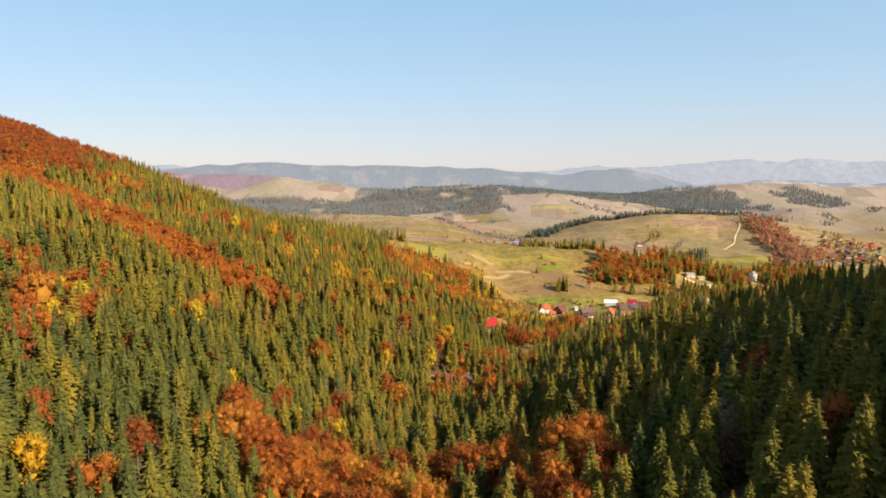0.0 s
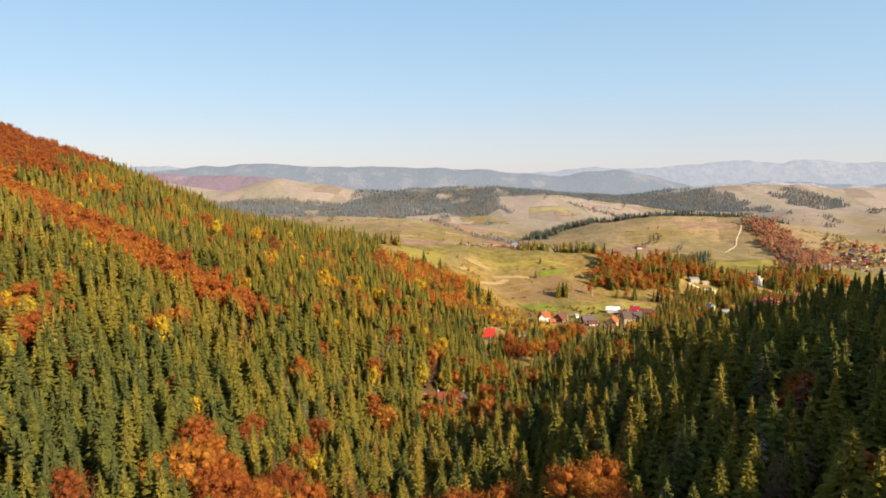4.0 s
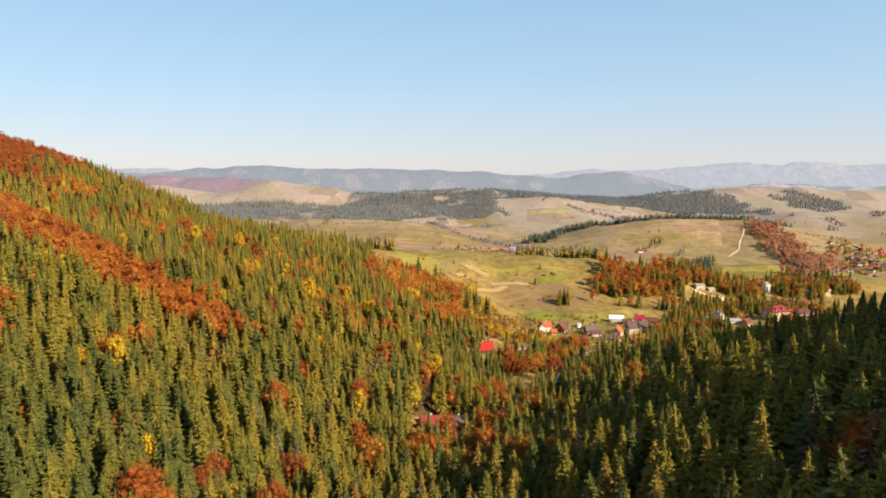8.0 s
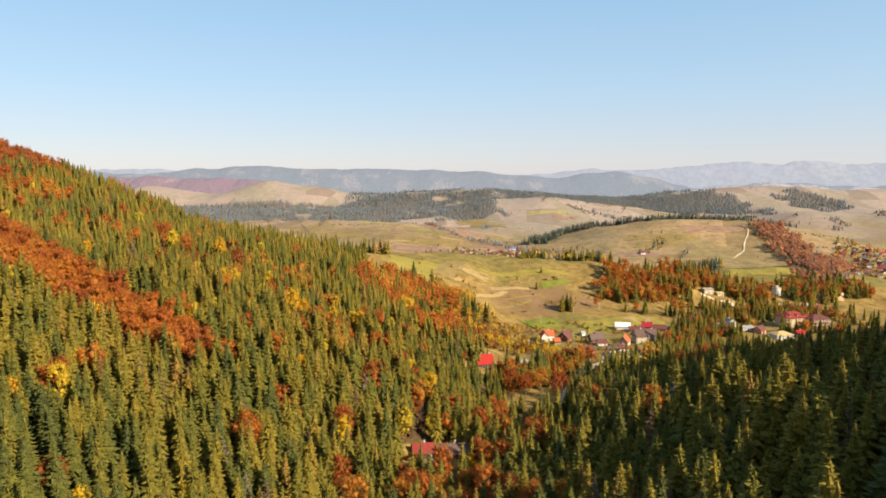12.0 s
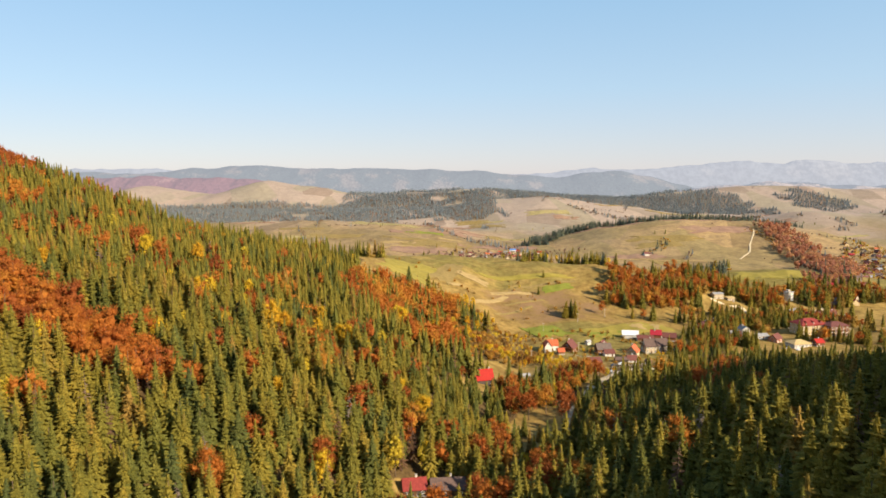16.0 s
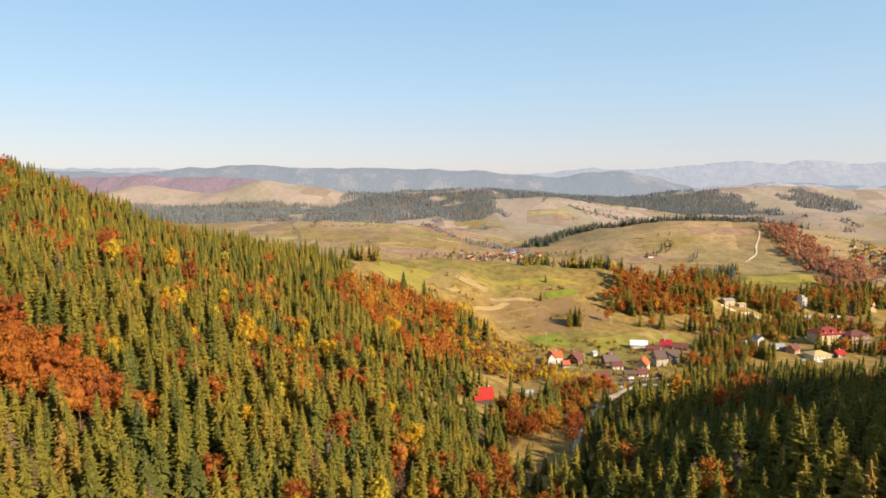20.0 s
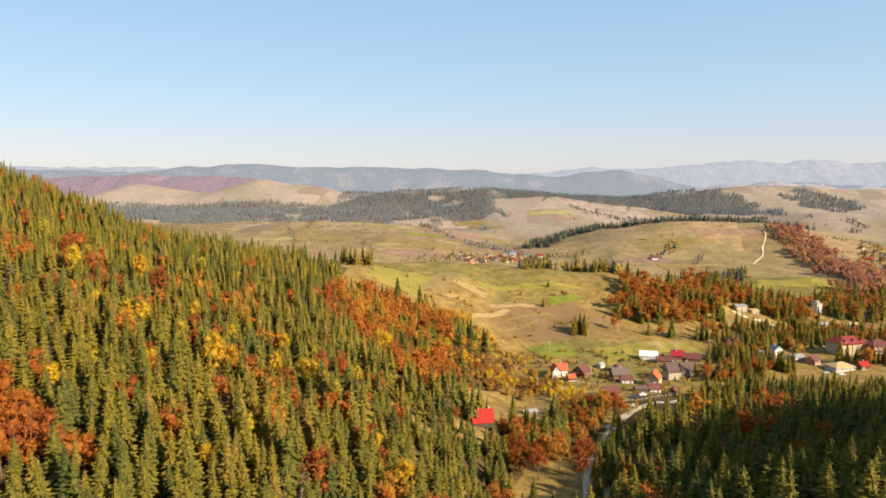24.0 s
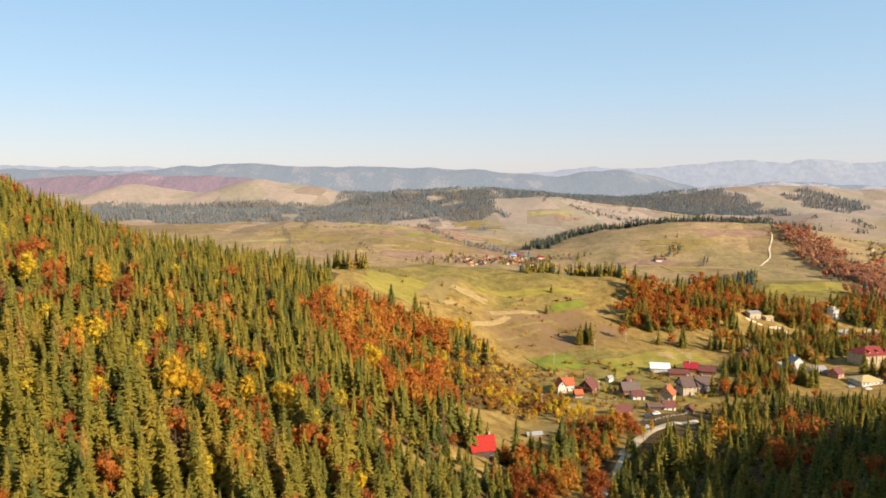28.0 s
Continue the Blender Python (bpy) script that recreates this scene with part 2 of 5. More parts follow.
def far_wood(x, y):
    """Where the far woods stand (above 0)."""
    patch = wave(x, y, 330, 51) + 0.7 * wave(x, y, 120, 52)
    far_side = 2640 + 170 * smooth(-480, -300, x)
    dense = smooth(2060, 2160, y + 45 * wave(x, y, 170, 92)) * (y < far_side) * smooth(190, 90, x - 0.05 * (y - 2200))
    a = np.where((y > 1880) & (y < far_side) & (x < 320), patch - 0.5 + 1.25 * dense - 0.9 * smooth(-200, 250, x) * (1 - dense), -1)
    b = 1 - np.minimum(blob(x, y, 985, 2630, 165, 235) + 0.25 * wave(x, y, 120, 57), blob(x, y, 1400, 2660, 130, 110) + 0.25 * wave(x, y, 120, 58))
    c = 1 - blob(x, y, 800, 2560, 75, 160, 0.5) - 0.25 * wave(x, y, 120, 58)
    d = 1 - blob(x, y, 540, 2770, 330, 230) - 0.2 * wave(x, y, 150, 58)
    return np.maximum(np.maximum(a, 2 * b), 2 * np.maximum(c, d))


# ---- ground ----
def grid_mesh(name, xs, ys, mat):
    """xs: rows by columns of x; ys: rows."""
    rows, cols = xs.shape
    X, Y = xs.ravel(), np.repeat(ys, cols)
    co = np.stack([X, Y, land(X, Y)], -1)
    i = (np.arange(rows - 1)[:, None] * cols + np.arange(cols - 1)[None, :]).ravel()
    faces = np.stack([i, i + 1, i + cols + 1, i + cols], -1)
    return np_mesh(name, co, faces, mat), X, Y


def np_mesh(name, co, faces, mat, tone=None, smooth_faces=True):
    me = bpy.data.meshes.new(name)
    k = faces.shape[1]
    me.vertices.add(len(co))
    me.vertices.foreach_set("co", np.ascontiguousarray(co, np.float32).ravel())
    me.loops.add(faces.size)
    me.loops.foreach_set("vertex_index", faces.astype(np.int32).ravel())
    me.polygons.add(len(faces))
    me.polygons.foreach_set("loop_start", np.arange(0, faces.size, k, dtype=np.int32))
    me.polygons.foreach_set("use_smooth", np.full(len(faces), smooth_faces))
    if tone is not None:
        me.attributes.new("tone", "FLOAT", "POINT").data.foreach_set("value", tone.astype(np.float32))
    me.update(calc_edges=True)
    if mat:
        me.materials.append(mat)
    return me


def ground_material():
    m, nt, bsdf = material("ground_cover", 0.95, 0.1)
    pos = nt.nodes.new("ShaderNodeNewGeometry").outputs["Position"]
    big, mid, fine = noise_node(nt, 0.008, 4, 0.6, pos), noise_node(nt, 0.05, 5, 0.7, pos), noise_node(nt, 0.6, 4, 0.7, pos)
    dry = ramp_node(nt, mid, [(0.32, (0.175, 0.11, 0.03)), (0.5, (0.285, 0.188, 0.052)), (0.68, (0.38, 0.26, 0.08))])
    lush = ramp_node(nt, mid, [(0.3, (0.165, 0.14, 0.036)), (0.7, (0.26, 0.205, 0.055))])
    green = math_node(nt, "ADD", attr_node(nt, "lush"), math_node(nt, "MULTIPLY", math_node(nt, "SUBTRACT", big, 0.5), 1.6))
    grass = mix_node(nt, step_node(nt, green, 0.2, 0.8), dry, lush)
    tuft = noise_node(nt, 0.16, 5, 0.75, pos)
    patchy = noise_node(nt, 0.028, 4, 0.7, pos)
    grass = mix_node(nt, math_node(nt, "MULTIPLY", step_node(nt, patchy, 0.5, 0.62), 0.45), grass, (0.41, 0.27, 0.085))
    grass = mix_node(nt, math_node(nt, "MULTIPLY", step_node(nt, tuft, 0.42, 0.62), 0.75), grass, mix_node(nt, 1.0, grass, (0.55, 0.48, 0.45), "MULTIPLY"))
    heath = ramp_node(nt, mid, [(0.3, (0.15, 0.085, 0.045)), (0.7, (0.25, 0.15, 0.075))])
    hv = math_node(nt, "ADD", attr_node(nt, "heath"), math_node(nt, "MULTIPLY", math_node(nt, "SUBTRACT", mid, 0.5), 1.2))
    grass = mix_node(nt, step_node(nt, hv, 0.35, 0.75), grass, heath)
    # distance haze put into the grass colour: a pale, greyish mix
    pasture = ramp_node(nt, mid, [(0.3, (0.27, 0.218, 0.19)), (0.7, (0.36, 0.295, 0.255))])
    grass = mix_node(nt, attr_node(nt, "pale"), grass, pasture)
    parcel = nt.nodes.new("ShaderNodeTexVoronoi")
    parcel.inputs["Scale"].default_value, parcel.inputs["Randomness"].default_value = 1.0, 0.8
    lay = nt.nodes.new("ShaderNodeMapping")
    lay.inputs["Scale"].default_value, lay.inputs["Rotation"].default_value = (0.011, 0.0065, 0.0), (0, 0, 0.5)
    link(nt, pos, lay.inputs["Vector"])
    link(nt, lay.outputs["Vector"], parcel.inputs["Vector"])
    sepc = nt.nodes.new("ShaderNodeSeparateColor")
    link(nt, parcel.outputs["Color"], sepc.inputs["Color"])
    grass = mix_node(nt, attr_node(nt, "tilled"), grass, mix_node(nt, 1.0, grass, ramp_node(nt, sepc.outputs["Red"], [(0.0, (0.72, 0.66, 0.62)), (0.35, (0.9, 0.95, 0.8)), (0.6, (1.0, 0.98, 0.95)), (1.0, (1.18, 1.12, 1.02))]), "MULTIPLY"))
    litter = ramp_node(nt, fine, [(0.3, (0.05, 0.033, 0.015)), (0.6, (0.11, 0.068, 0.026)), (0.8, (0.17, 0.09, 0.032))])
    wv = math_node(nt, "ADD", attr_node(nt, "wood"), math_node(nt, "MULTIPLY", math_node(nt, "SUBTRACT", fine, 0.5), 0.5))
    col = mix_node(nt, step_node(nt, wv, 0.35, 0.65), grass, litter)
    col = mix_node(nt, math_node(nt, "MULTIPLY", step_node(nt, fine, 0.35, 0.75), 0.35), col, (0.12, 0.085, 0.035))
    link(nt, col, bsdf.inputs["Base Color"])
    bump_node(nt, bsdf, fine, 0.6, 0.6)
    return m


GROUND = ground_material()
ys = np.concatenate([np.linspace(-420, 100, 30)[:-1], np.linspace(100, 1000, 190)[:-1], np.geomspace(1000, 4850, 220)])
cols = np.linspace(-1, 1, 261)
cols = np.sign(cols) * np.abs(cols) ** 1.15
xs = cols[None, :] * (430 + 0.95 * np.maximum(ys, 0))[:, None]
ground_mesh, GX, GY = grid_mesh("ground", xs, ys, GROUND)
og = open_ground(GX, GY)
ground_mesh.attributes.new("wood", "FLOAT", "POINT").data.foreach_set("value", np.where(GY < 700, 1 - og, 0.5 * smooth(-0.1, 0.25, far_wood(GX, GY)) * (GY > 1850)).astype(np.float32))
lush = np.clip(0.2 * smooth(600, 800, GY) * smooth(2000, 1400, GY) + 0.4 * smooth(1.2, 0.6, blob(GX, GY, 30, 830, 190, 110)) + 0.9 * smooth(1.1, 0.6, blob(GX, GY, 150, 650, 80, 26))
               + 0.6 * smooth(1.1, 0.7, blob(GX, GY, 420, 900, 170, 60)) + 0.7 * smooth(1.1, 0.7, blob(GX, GY, 115, 592, 60, 42)), 0, 1)
ground_mesh.attributes.new("lush", "FLOAT", "POINT").data.foreach_set("value", lush.astype(np.float32))
heath = 0.6 * smooth(1.3, 0.5, blob(GX, GY, 90, 705, 80, 62)) * smooth(0.2, 0.7, blob(GX, GY, 130, 655, 90, 40)) + 0.5 * smooth(1300, 1700, GY) * smooth(500, 900, GX) + 0.3 * smooth(1900, 2600, GY)
ground_mesh.attributes.new("heath", "FLOAT", "POINT").data.foreach_set("value", heath.astype(np.float32))
ground_mesh.attributes.new("tilled", "FLOAT", "POINT").data.foreach_set("value", (0.9 * smooth(1000, 1250, GY)).astype(np.float32))
# share of the haze colour in the ground, growing with distance
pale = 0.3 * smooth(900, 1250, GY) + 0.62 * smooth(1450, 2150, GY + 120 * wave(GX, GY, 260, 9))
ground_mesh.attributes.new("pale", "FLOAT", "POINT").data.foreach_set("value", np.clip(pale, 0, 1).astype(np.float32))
ground = tagged(new("ground", ground_mesh), "rolling autumn meadows and wooded hillsides under dry grass", "ground", kind="structure")


# ---- trees ----
def join_shapes(parts):
    co, fa, n = [], [], 0
    for c, f in parts:
        co.append(c), fa.append(f + n)
        n += len(c)
    return np.concatenate(co), np.concatenate(fa)


def tube(p0, p1, r0, r1, n=5):
    a = np.arange(n) * 2 * np.pi / n
    p0, p1 = np.array(p0, float), np.array(p1, float)
    w = (p1 - p0) / np.linalg.norm(p1 - p0)
    u = np.cross(w, (0.3, 0.9, 0.1))
    u /= np.linalg.norm(u)
    v = np.cross(w, u)
    ring = np.cos(a)[:, None] * u + np.sin(a)[:, None] * v
    co = np.concatenate([p0 + r0 * ring, p1 + r1 * ring])
    i = np.arange(n)
    j = (i + 1) % n
    return co, np.concatenate([np.stack([i, j, j + n], -1), np.stack([i, j + n, i + n], -1)])


def spruce_crown(r, tiers, points, width=0.2, low=0.1, twigs_too=False, sparse=0.0):
    """Crown of a spruce 1 unit high: whorls of drooping, ragged boughs round a dense heart."""
    def reach(h):
        return 1.1 * width * (1.0 - h) ** 0.88 * (1 if h > 0.12 else 0.75 + 2.1 * h) + 0.008

    parts = []
    if not sparse:
        rings, n = (2, 5) if tiers < 7 else (max(3, tiers // 4), 7)
        a = np.arange(n) * 2 * np.pi / n
        co = [np.array([[0, 0, 0.97]])]
        for k in range(rings):
            h = 0.92 - 0.92 * k / (rings - 1)
            q = reach(h) * 0.52 * r.uniform(0.7, 1.2, n)
            co.append(np.stack([np.cos(a + k) * q, np.sin(a + k) * q, low + (1 - low) * h + r.uniform(-0.02, 0.02, n)], -1))
        i, j = np.arange(n), (np.arange(n) + 1) % n
        fa = [np.stack([np.zeros(n, int), i + 1, j + 1], -1)]
        for k in range(rings - 1):
            b = 1 + k * n
            fa += [np.stack([b + i, b + n + i, b + n + j], -1), np.stack([b + i, b + n + j, b + j], -1)]
        parts.append((np.concatenate(co), np.concatenate(fa)))
    for k in range(tiers):
        h = min(0.985, max(0.0, (k + r.uniform(-0.3, 0.3)) / tiers))
        z, R = low + (1 - low) * h, reach(h)
        n = max(4, int(round(points * (1 - 0.6 * h))))
        turn = r.uniform(0, 6.28)
        for b in range(n):
            if r.rand() < sparse:
                continue
            a = turn + (b + r.uniform(-0.4, 0.4)) * 2 * np.pi / n
            L = R * r.uniform(0.72, 1.12)
            z = low + (1 - low) * min(0.98, max(0.0, h + r.uniform(-0.7, 0.7) / tiers))
            d, q, up = np.array([np.cos(a), np.sin(a), 0]), np.array([-np.sin(a), np.cos(a), 0]), np.array([0, 0, 1.0])
            wing = min(0.36, 2.2 / n) * L * r.uniform(0.6, 1.3)
            fall = L * (0.42 - 0.75 * h) * r.uniform(0.5, 1.4)
            heart = d * L * 0.12 + up * (z + L * 0.22)
            tip = d * L + up * (z - fall)
            mid = heart * 0.42 + tip * 0.58 + up * 0.05 * L
            sag = up * L * r.uniform(0.1, 0.24)
            parts.append((np.array([heart, mid + q * wing - sag, tip, mid - q * wing - sag]), np.array([[0, 1, 2], [0, 2, 3]])))
            if twigs_too:
                for sg in (-1, 1):
                    o = mid * 0.45 + tip * 0.55
                    parts.append((np.array([o + d * L * 0.1, o - d * L * 0.1, o + q * sg * wing * r.uniform(0.6, 1.3) + d * L * r.uniform(0.0, 0.2) - up * L * r.uniform(0.12, 0.34)]), np.array([[0, 1, 2]])))
    return join_shapes(parts)


OCTA = np.array([(1, 0, 0), (0, 1, 0), (-1, 0, 0), (0, -1, 0), (0, 0, 1), (0, 0, -1)], float)
OCTA_F = np.array([(0, 1, 4), (1, 2, 4), (2, 3, 4), (3, 0, 4), (1, 0, 5), (2, 1, 5), (3, 2, 5), (0, 3, 5)])
_g = (1 + 5 ** 0.5) / 2
KNOB = np.array([(-1, _g, 0), (1, _g, 0), (-1, -_g, 0), (1, -_g, 0), (0, -1, _g), (0, 1, _g), (0, -1, -_g), (0, 1, -_g), (_g, 0, -1), (_g, 0, 1), (-_g, 0, -1), (-_g, 0, 1)], float) / math.hypot(1, _g)
KNOB_F = np.array([(0, 11, 5), (0, 5, 1), (0, 1, 7), (0, 7, 10), (0, 10, 11), (1, 5, 9), (5, 11, 4), (11, 10, 2), (10, 7, 6), (7, 1, 8),
                   (3, 9, 4), (3, 4, 2), (3, 2, 6), (3, 6, 8), (3, 8, 9), (4, 9, 5), (2, 4, 11), (6, 2, 10), (8, 6, 7), (9, 8, 1)])


def leafy_crown(r, clumps, leaves, size, spread=(0.27, 0.27, 0.3), centre=0.66, slim=0.6, heart=0.7):
    """Crown of a broadleaf tree 1 unit high: a dense heart, lobes round it, and fine sprays of leaves that point up and outwards."""
    sp = np.array(spread)
    parts = [(KNOB * sp * heart * r.uniform(0.65, 1.0, (12, 1)) + (0, 0, centre), KNOB_F)]
    for k in range(clumps):
        d = r.normal(size=3)
        d[2] += 0.25
        d /= np.linalg.norm(d)
        c = d * sp * r.uniform(0.55, 0.85) + (0, 0, centre)
        cs = r.uniform(0.09, 0.15) * (spread[0] / 0.27) ** 0.6
        lobe, lobe_f = (KNOB, KNOB_F) if leaves > 20 else (OCTA, OCTA_F)
        parts.append((lobe * cs * heart * r.uniform(0.6, 1.15, (len(lobe), 1)) + c, lobe_f))
        for i in range(leaves):
            e = r.normal(size=3) + 0.6 * d
            e /= np.linalg.norm(e)
            p = c + e * cs * r.uniform(0.35, 1.0)
            way_out = e + (0, 0, 0.55) + 0.45 * r.normal(size=3)
            way_out /= np.linalg.norm(way_out)
            side = np.cross(way_out, r.normal(size=3))
            side /= np.linalg.norm(side)
            s = size * r.uniform(0.6, 1.3)
            parts.append((np.array([p - side * s * slim, p + side * s * slim, p + way_out * s * 2.1]), np.array([[0, 1, 2]])))
    return join_shapes(parts)


def limbs(r, n, start=0.25, top=0.8, reach=0.2, r0=0.012):
    parts = [tube((0, 0, -0.03), (0, 0, start), r0 * 1.4, r0, 6), tube((0, 0, start), (0.01, 0, top), r0, r0 * 0.25, 5)]
    for i in range(n):
        a, z = r.uniform(0, 6.28), r.uniform(start, top * 0.85)
        L = reach * r.uniform(0.7, 1.2)
        parts.append(tube((0, 0, z), (L * np.cos(a), L * np.sin(a), z + L * r.uniform(0.7, 1.3)), r0 * 0.5, r0 * 0.12, 3))
    return join_shapes(parts)


def twigs(r, n, reach=0.2, low=0.2):
    """Fine bare twigs as narrow slips."""
    parts = []
    for i in range(n):
        a, z = r.uniform(0, 6.28), r.uniform(low, 0.98)
        L = reach * (1.1 - z * 0.75) * r.uniform(0.5, 1.1)
        d = np.array([np.cos(a), np.sin(a), r.uniform(0.0, 0.9)])
        p = np.array([d[0] * L * r.uniform(0, 0.5), d[1] * L * r.uniform(0, 0.5), z])
        q = np.array([-np.sin(a), np.cos(a), r.uniform(-0.4, 0.4)]) * r.uniform(0.006, 0.014)
        parts.append((np.array([p - q, p + q, p + d * L]), np.array([[0, 1, 2]])))
    return join_shapes(parts)


RS = np.random.RandomState(7)
BC = (0.27, 0.27, 0.37)
SHAPES = {   # kind -> crowns for near, middle, far and half-far trees
    "spruce": ([spruce_crown(RS, 31, 15, w, 0.05, True) for w in (0.185, 0.205, 0.23, 0.195, 0.215)],
               [spruce_crown(RS, 21, 11, w, 0.06) for w in (0.195, 0.225, 0.245, 0.21, 0.19, 0.235)],
               [spruce_crown(RS, 6, 6, w, 0.04) for w in (0.3, 0.34, 0.27)],
               [spruce_crown(RS, 11, 7, w, 0.06) for w in (0.195, 0.225, 0.245, 0.21)]),
    "beech": ([leafy_crown(RS, 40, 76, 0.014, BC, 0.58, 0.3, 0.4) for i in range(4)], [leafy_crown(RS, 14, 36, 0.026, BC, 0.58, 0.36, 0.5) for i in range(5)], [leafy_crown(RS, 7, 6, 0.06) for i in range(3)],
              [leafy_crown(RS, 10, 17, 0.036, BC, 0.58, 0.42, 0.6) for i in range(4)]),
    "birch": ([leafy_crown(RS, 28, 44, 0.015, (0.18, 0.18, 0.36), 0.58, 0.4, 0.45) for i in range(2)], [leafy_crown(RS, 12, 16, 0.03, (0.18, 0.18, 0.36), 0.58) for i in range(3)],
              [leafy_crown(RS, 6, 5, 0.055, (0.17, 0.17, 0.34), 0.58) for i in range(2)]),
    "bush": ([leafy_crown(RS, 14, 26, 0.045, (0.42, 0.42, 0.34), 0.42, 0.4) for i in range(2)], [leafy_crown(RS, 8, 12, 0.06, (0.42, 0.42, 0.34), 0.42) for i in range(3)],
             [leafy_crown(RS, 4, 5, 0.11, (0.42, 0.42, 0.34), 0.42) for i in range(2)]),
    "mid_fir": (None, None, [spruce_crown(RS, 6, 6, w, 0.03) for w in (0.32, 0.36, 0.29)]),
    "far_fir": (None, None, [spruce_crown(RS, 3, 4, w, 0.03) for w in (0.38, 0.33)]),
    "far_leaf": (None, None, [leafy_crown(RS, 2, 4, 0.09, (0.34, 0.34, 0.38), 0.5) for i in range(3)]),
    "far_red": (None, None, [leafy_crown(RS, 6, 6, 0.06, (0.3, 0.3, 0.36), 0.56) for i in range(3)]),
    "bare": ([spruce_crown(RS, 18, 12, 0.15, 0.16, True, 0.45) for i in range(2)], [spruce_crown(RS, 14, 10, 0.15, 0.16, False, 0.45) for i in range(3)], [twigs(RS, 40, 0.2) for i in range(2)]),
}
STEMS = {"spruce": tube((0, 0, -0.03), (0, 0, 0.9), 0.011, 0.003, 5), "bare": tube((0, 0, -0.03), (0, 0, 0.99), 0.011, 0.002, 5),
         "beech": limbs(RS, 7), "birch": limbs(RS, 5, 0.2, 0.9, 0.12, 0.008), "bush": limbs(RS, 4, 0.1, 0.6, 0.3, 0.02)}


def mass(name, kind, level, X, Y, H, tone, r, stems=True):
    """Many trees of a kind joined: crowns in one mesh, stems in another."""
    shapes = SHAPES[kind][level]
    pick = r.randint(0, len(shapes), len(X))
    Z = land(X, Y) - 0.2
    co, fa, tn, n = [], [], [], 0
    for k, (c, f) in enumerate(shapes):
        m = np.where(pick == k)[0]
        if not len(m):
            continue
        a = r.uniform(0, 6.28, len(m))
        sx = H[m] * r.uniform(0.85, 1.2, len(m))
        lx, ly = r.uniform(-0.03, 0.03, (2, len(m)))
        ca, sa = np.cos(a)[:, None] * sx[:, None], np.sin(a)[:, None] * sx[:, None]
        zz = c[None, :, 2] * H[m][:, None]
        px = c[None, :, 0] * ca - c[None, :, 1] * sa + lx[:, None] * zz + X[m][:, None]
        py = c[None, :, 0] * sa + c[None, :, 1] * ca + ly[:, None] * zz + Y[m][:, None]
        co.append(np.stack([px, py, zz + Z[m][:, None]], -1).reshape(-1, 3))
        fa.append((f[None] + (np.arange(len(m)) * len(c))[:, None, None] + n).reshape(-1, 3))
        tn.append(np.repeat(tone[m], len(c)))
        n += len(m) * len(c)
    ob = new(name, np_mesh(name, np.concatenate(co), np.concatenate(fa), LEAVES[kind][1], np.concatenate(tn), False))
    if stems:
        c, f = STEMS["spruce"]
        zz = c[None, :, 2] * H[:, None]
        s = np.stack([c[None, :, 0] * H[:, None] + X[:, None], c[None, :, 1] * H[:, None] + Y[:, None], zz + Z[:, None]], -1).reshape(-1, 3)
        sf = (f[None] + (np.arange(len(X)) * len(c))[:, None, None]).reshape(-1, 3)
        trunk = new("trunks", np_mesh("trunks", s, sf, BARK))
        trunk.parent = ob
        tagged(trunk, kind="stuff")
    return ob


def scatter(r, x0, x1, y0, y1, step):
    gx, gy = np.meshgrid(np.arange(x0, x1, step), np.arange(y0, y1, step))
    gx = gx + (np.arange(gx.shape[0]) % 2)[:, None] * step * 0.5
    return (gx + r.uniform(-0.42, 0.42, gx.shape) * step).ravel(), (gy + r.uniform(-0.42, 0.42, gy.shape) * step).ravel()


KINDS = ("spruce", "beech", "birch", "bush", "bare")


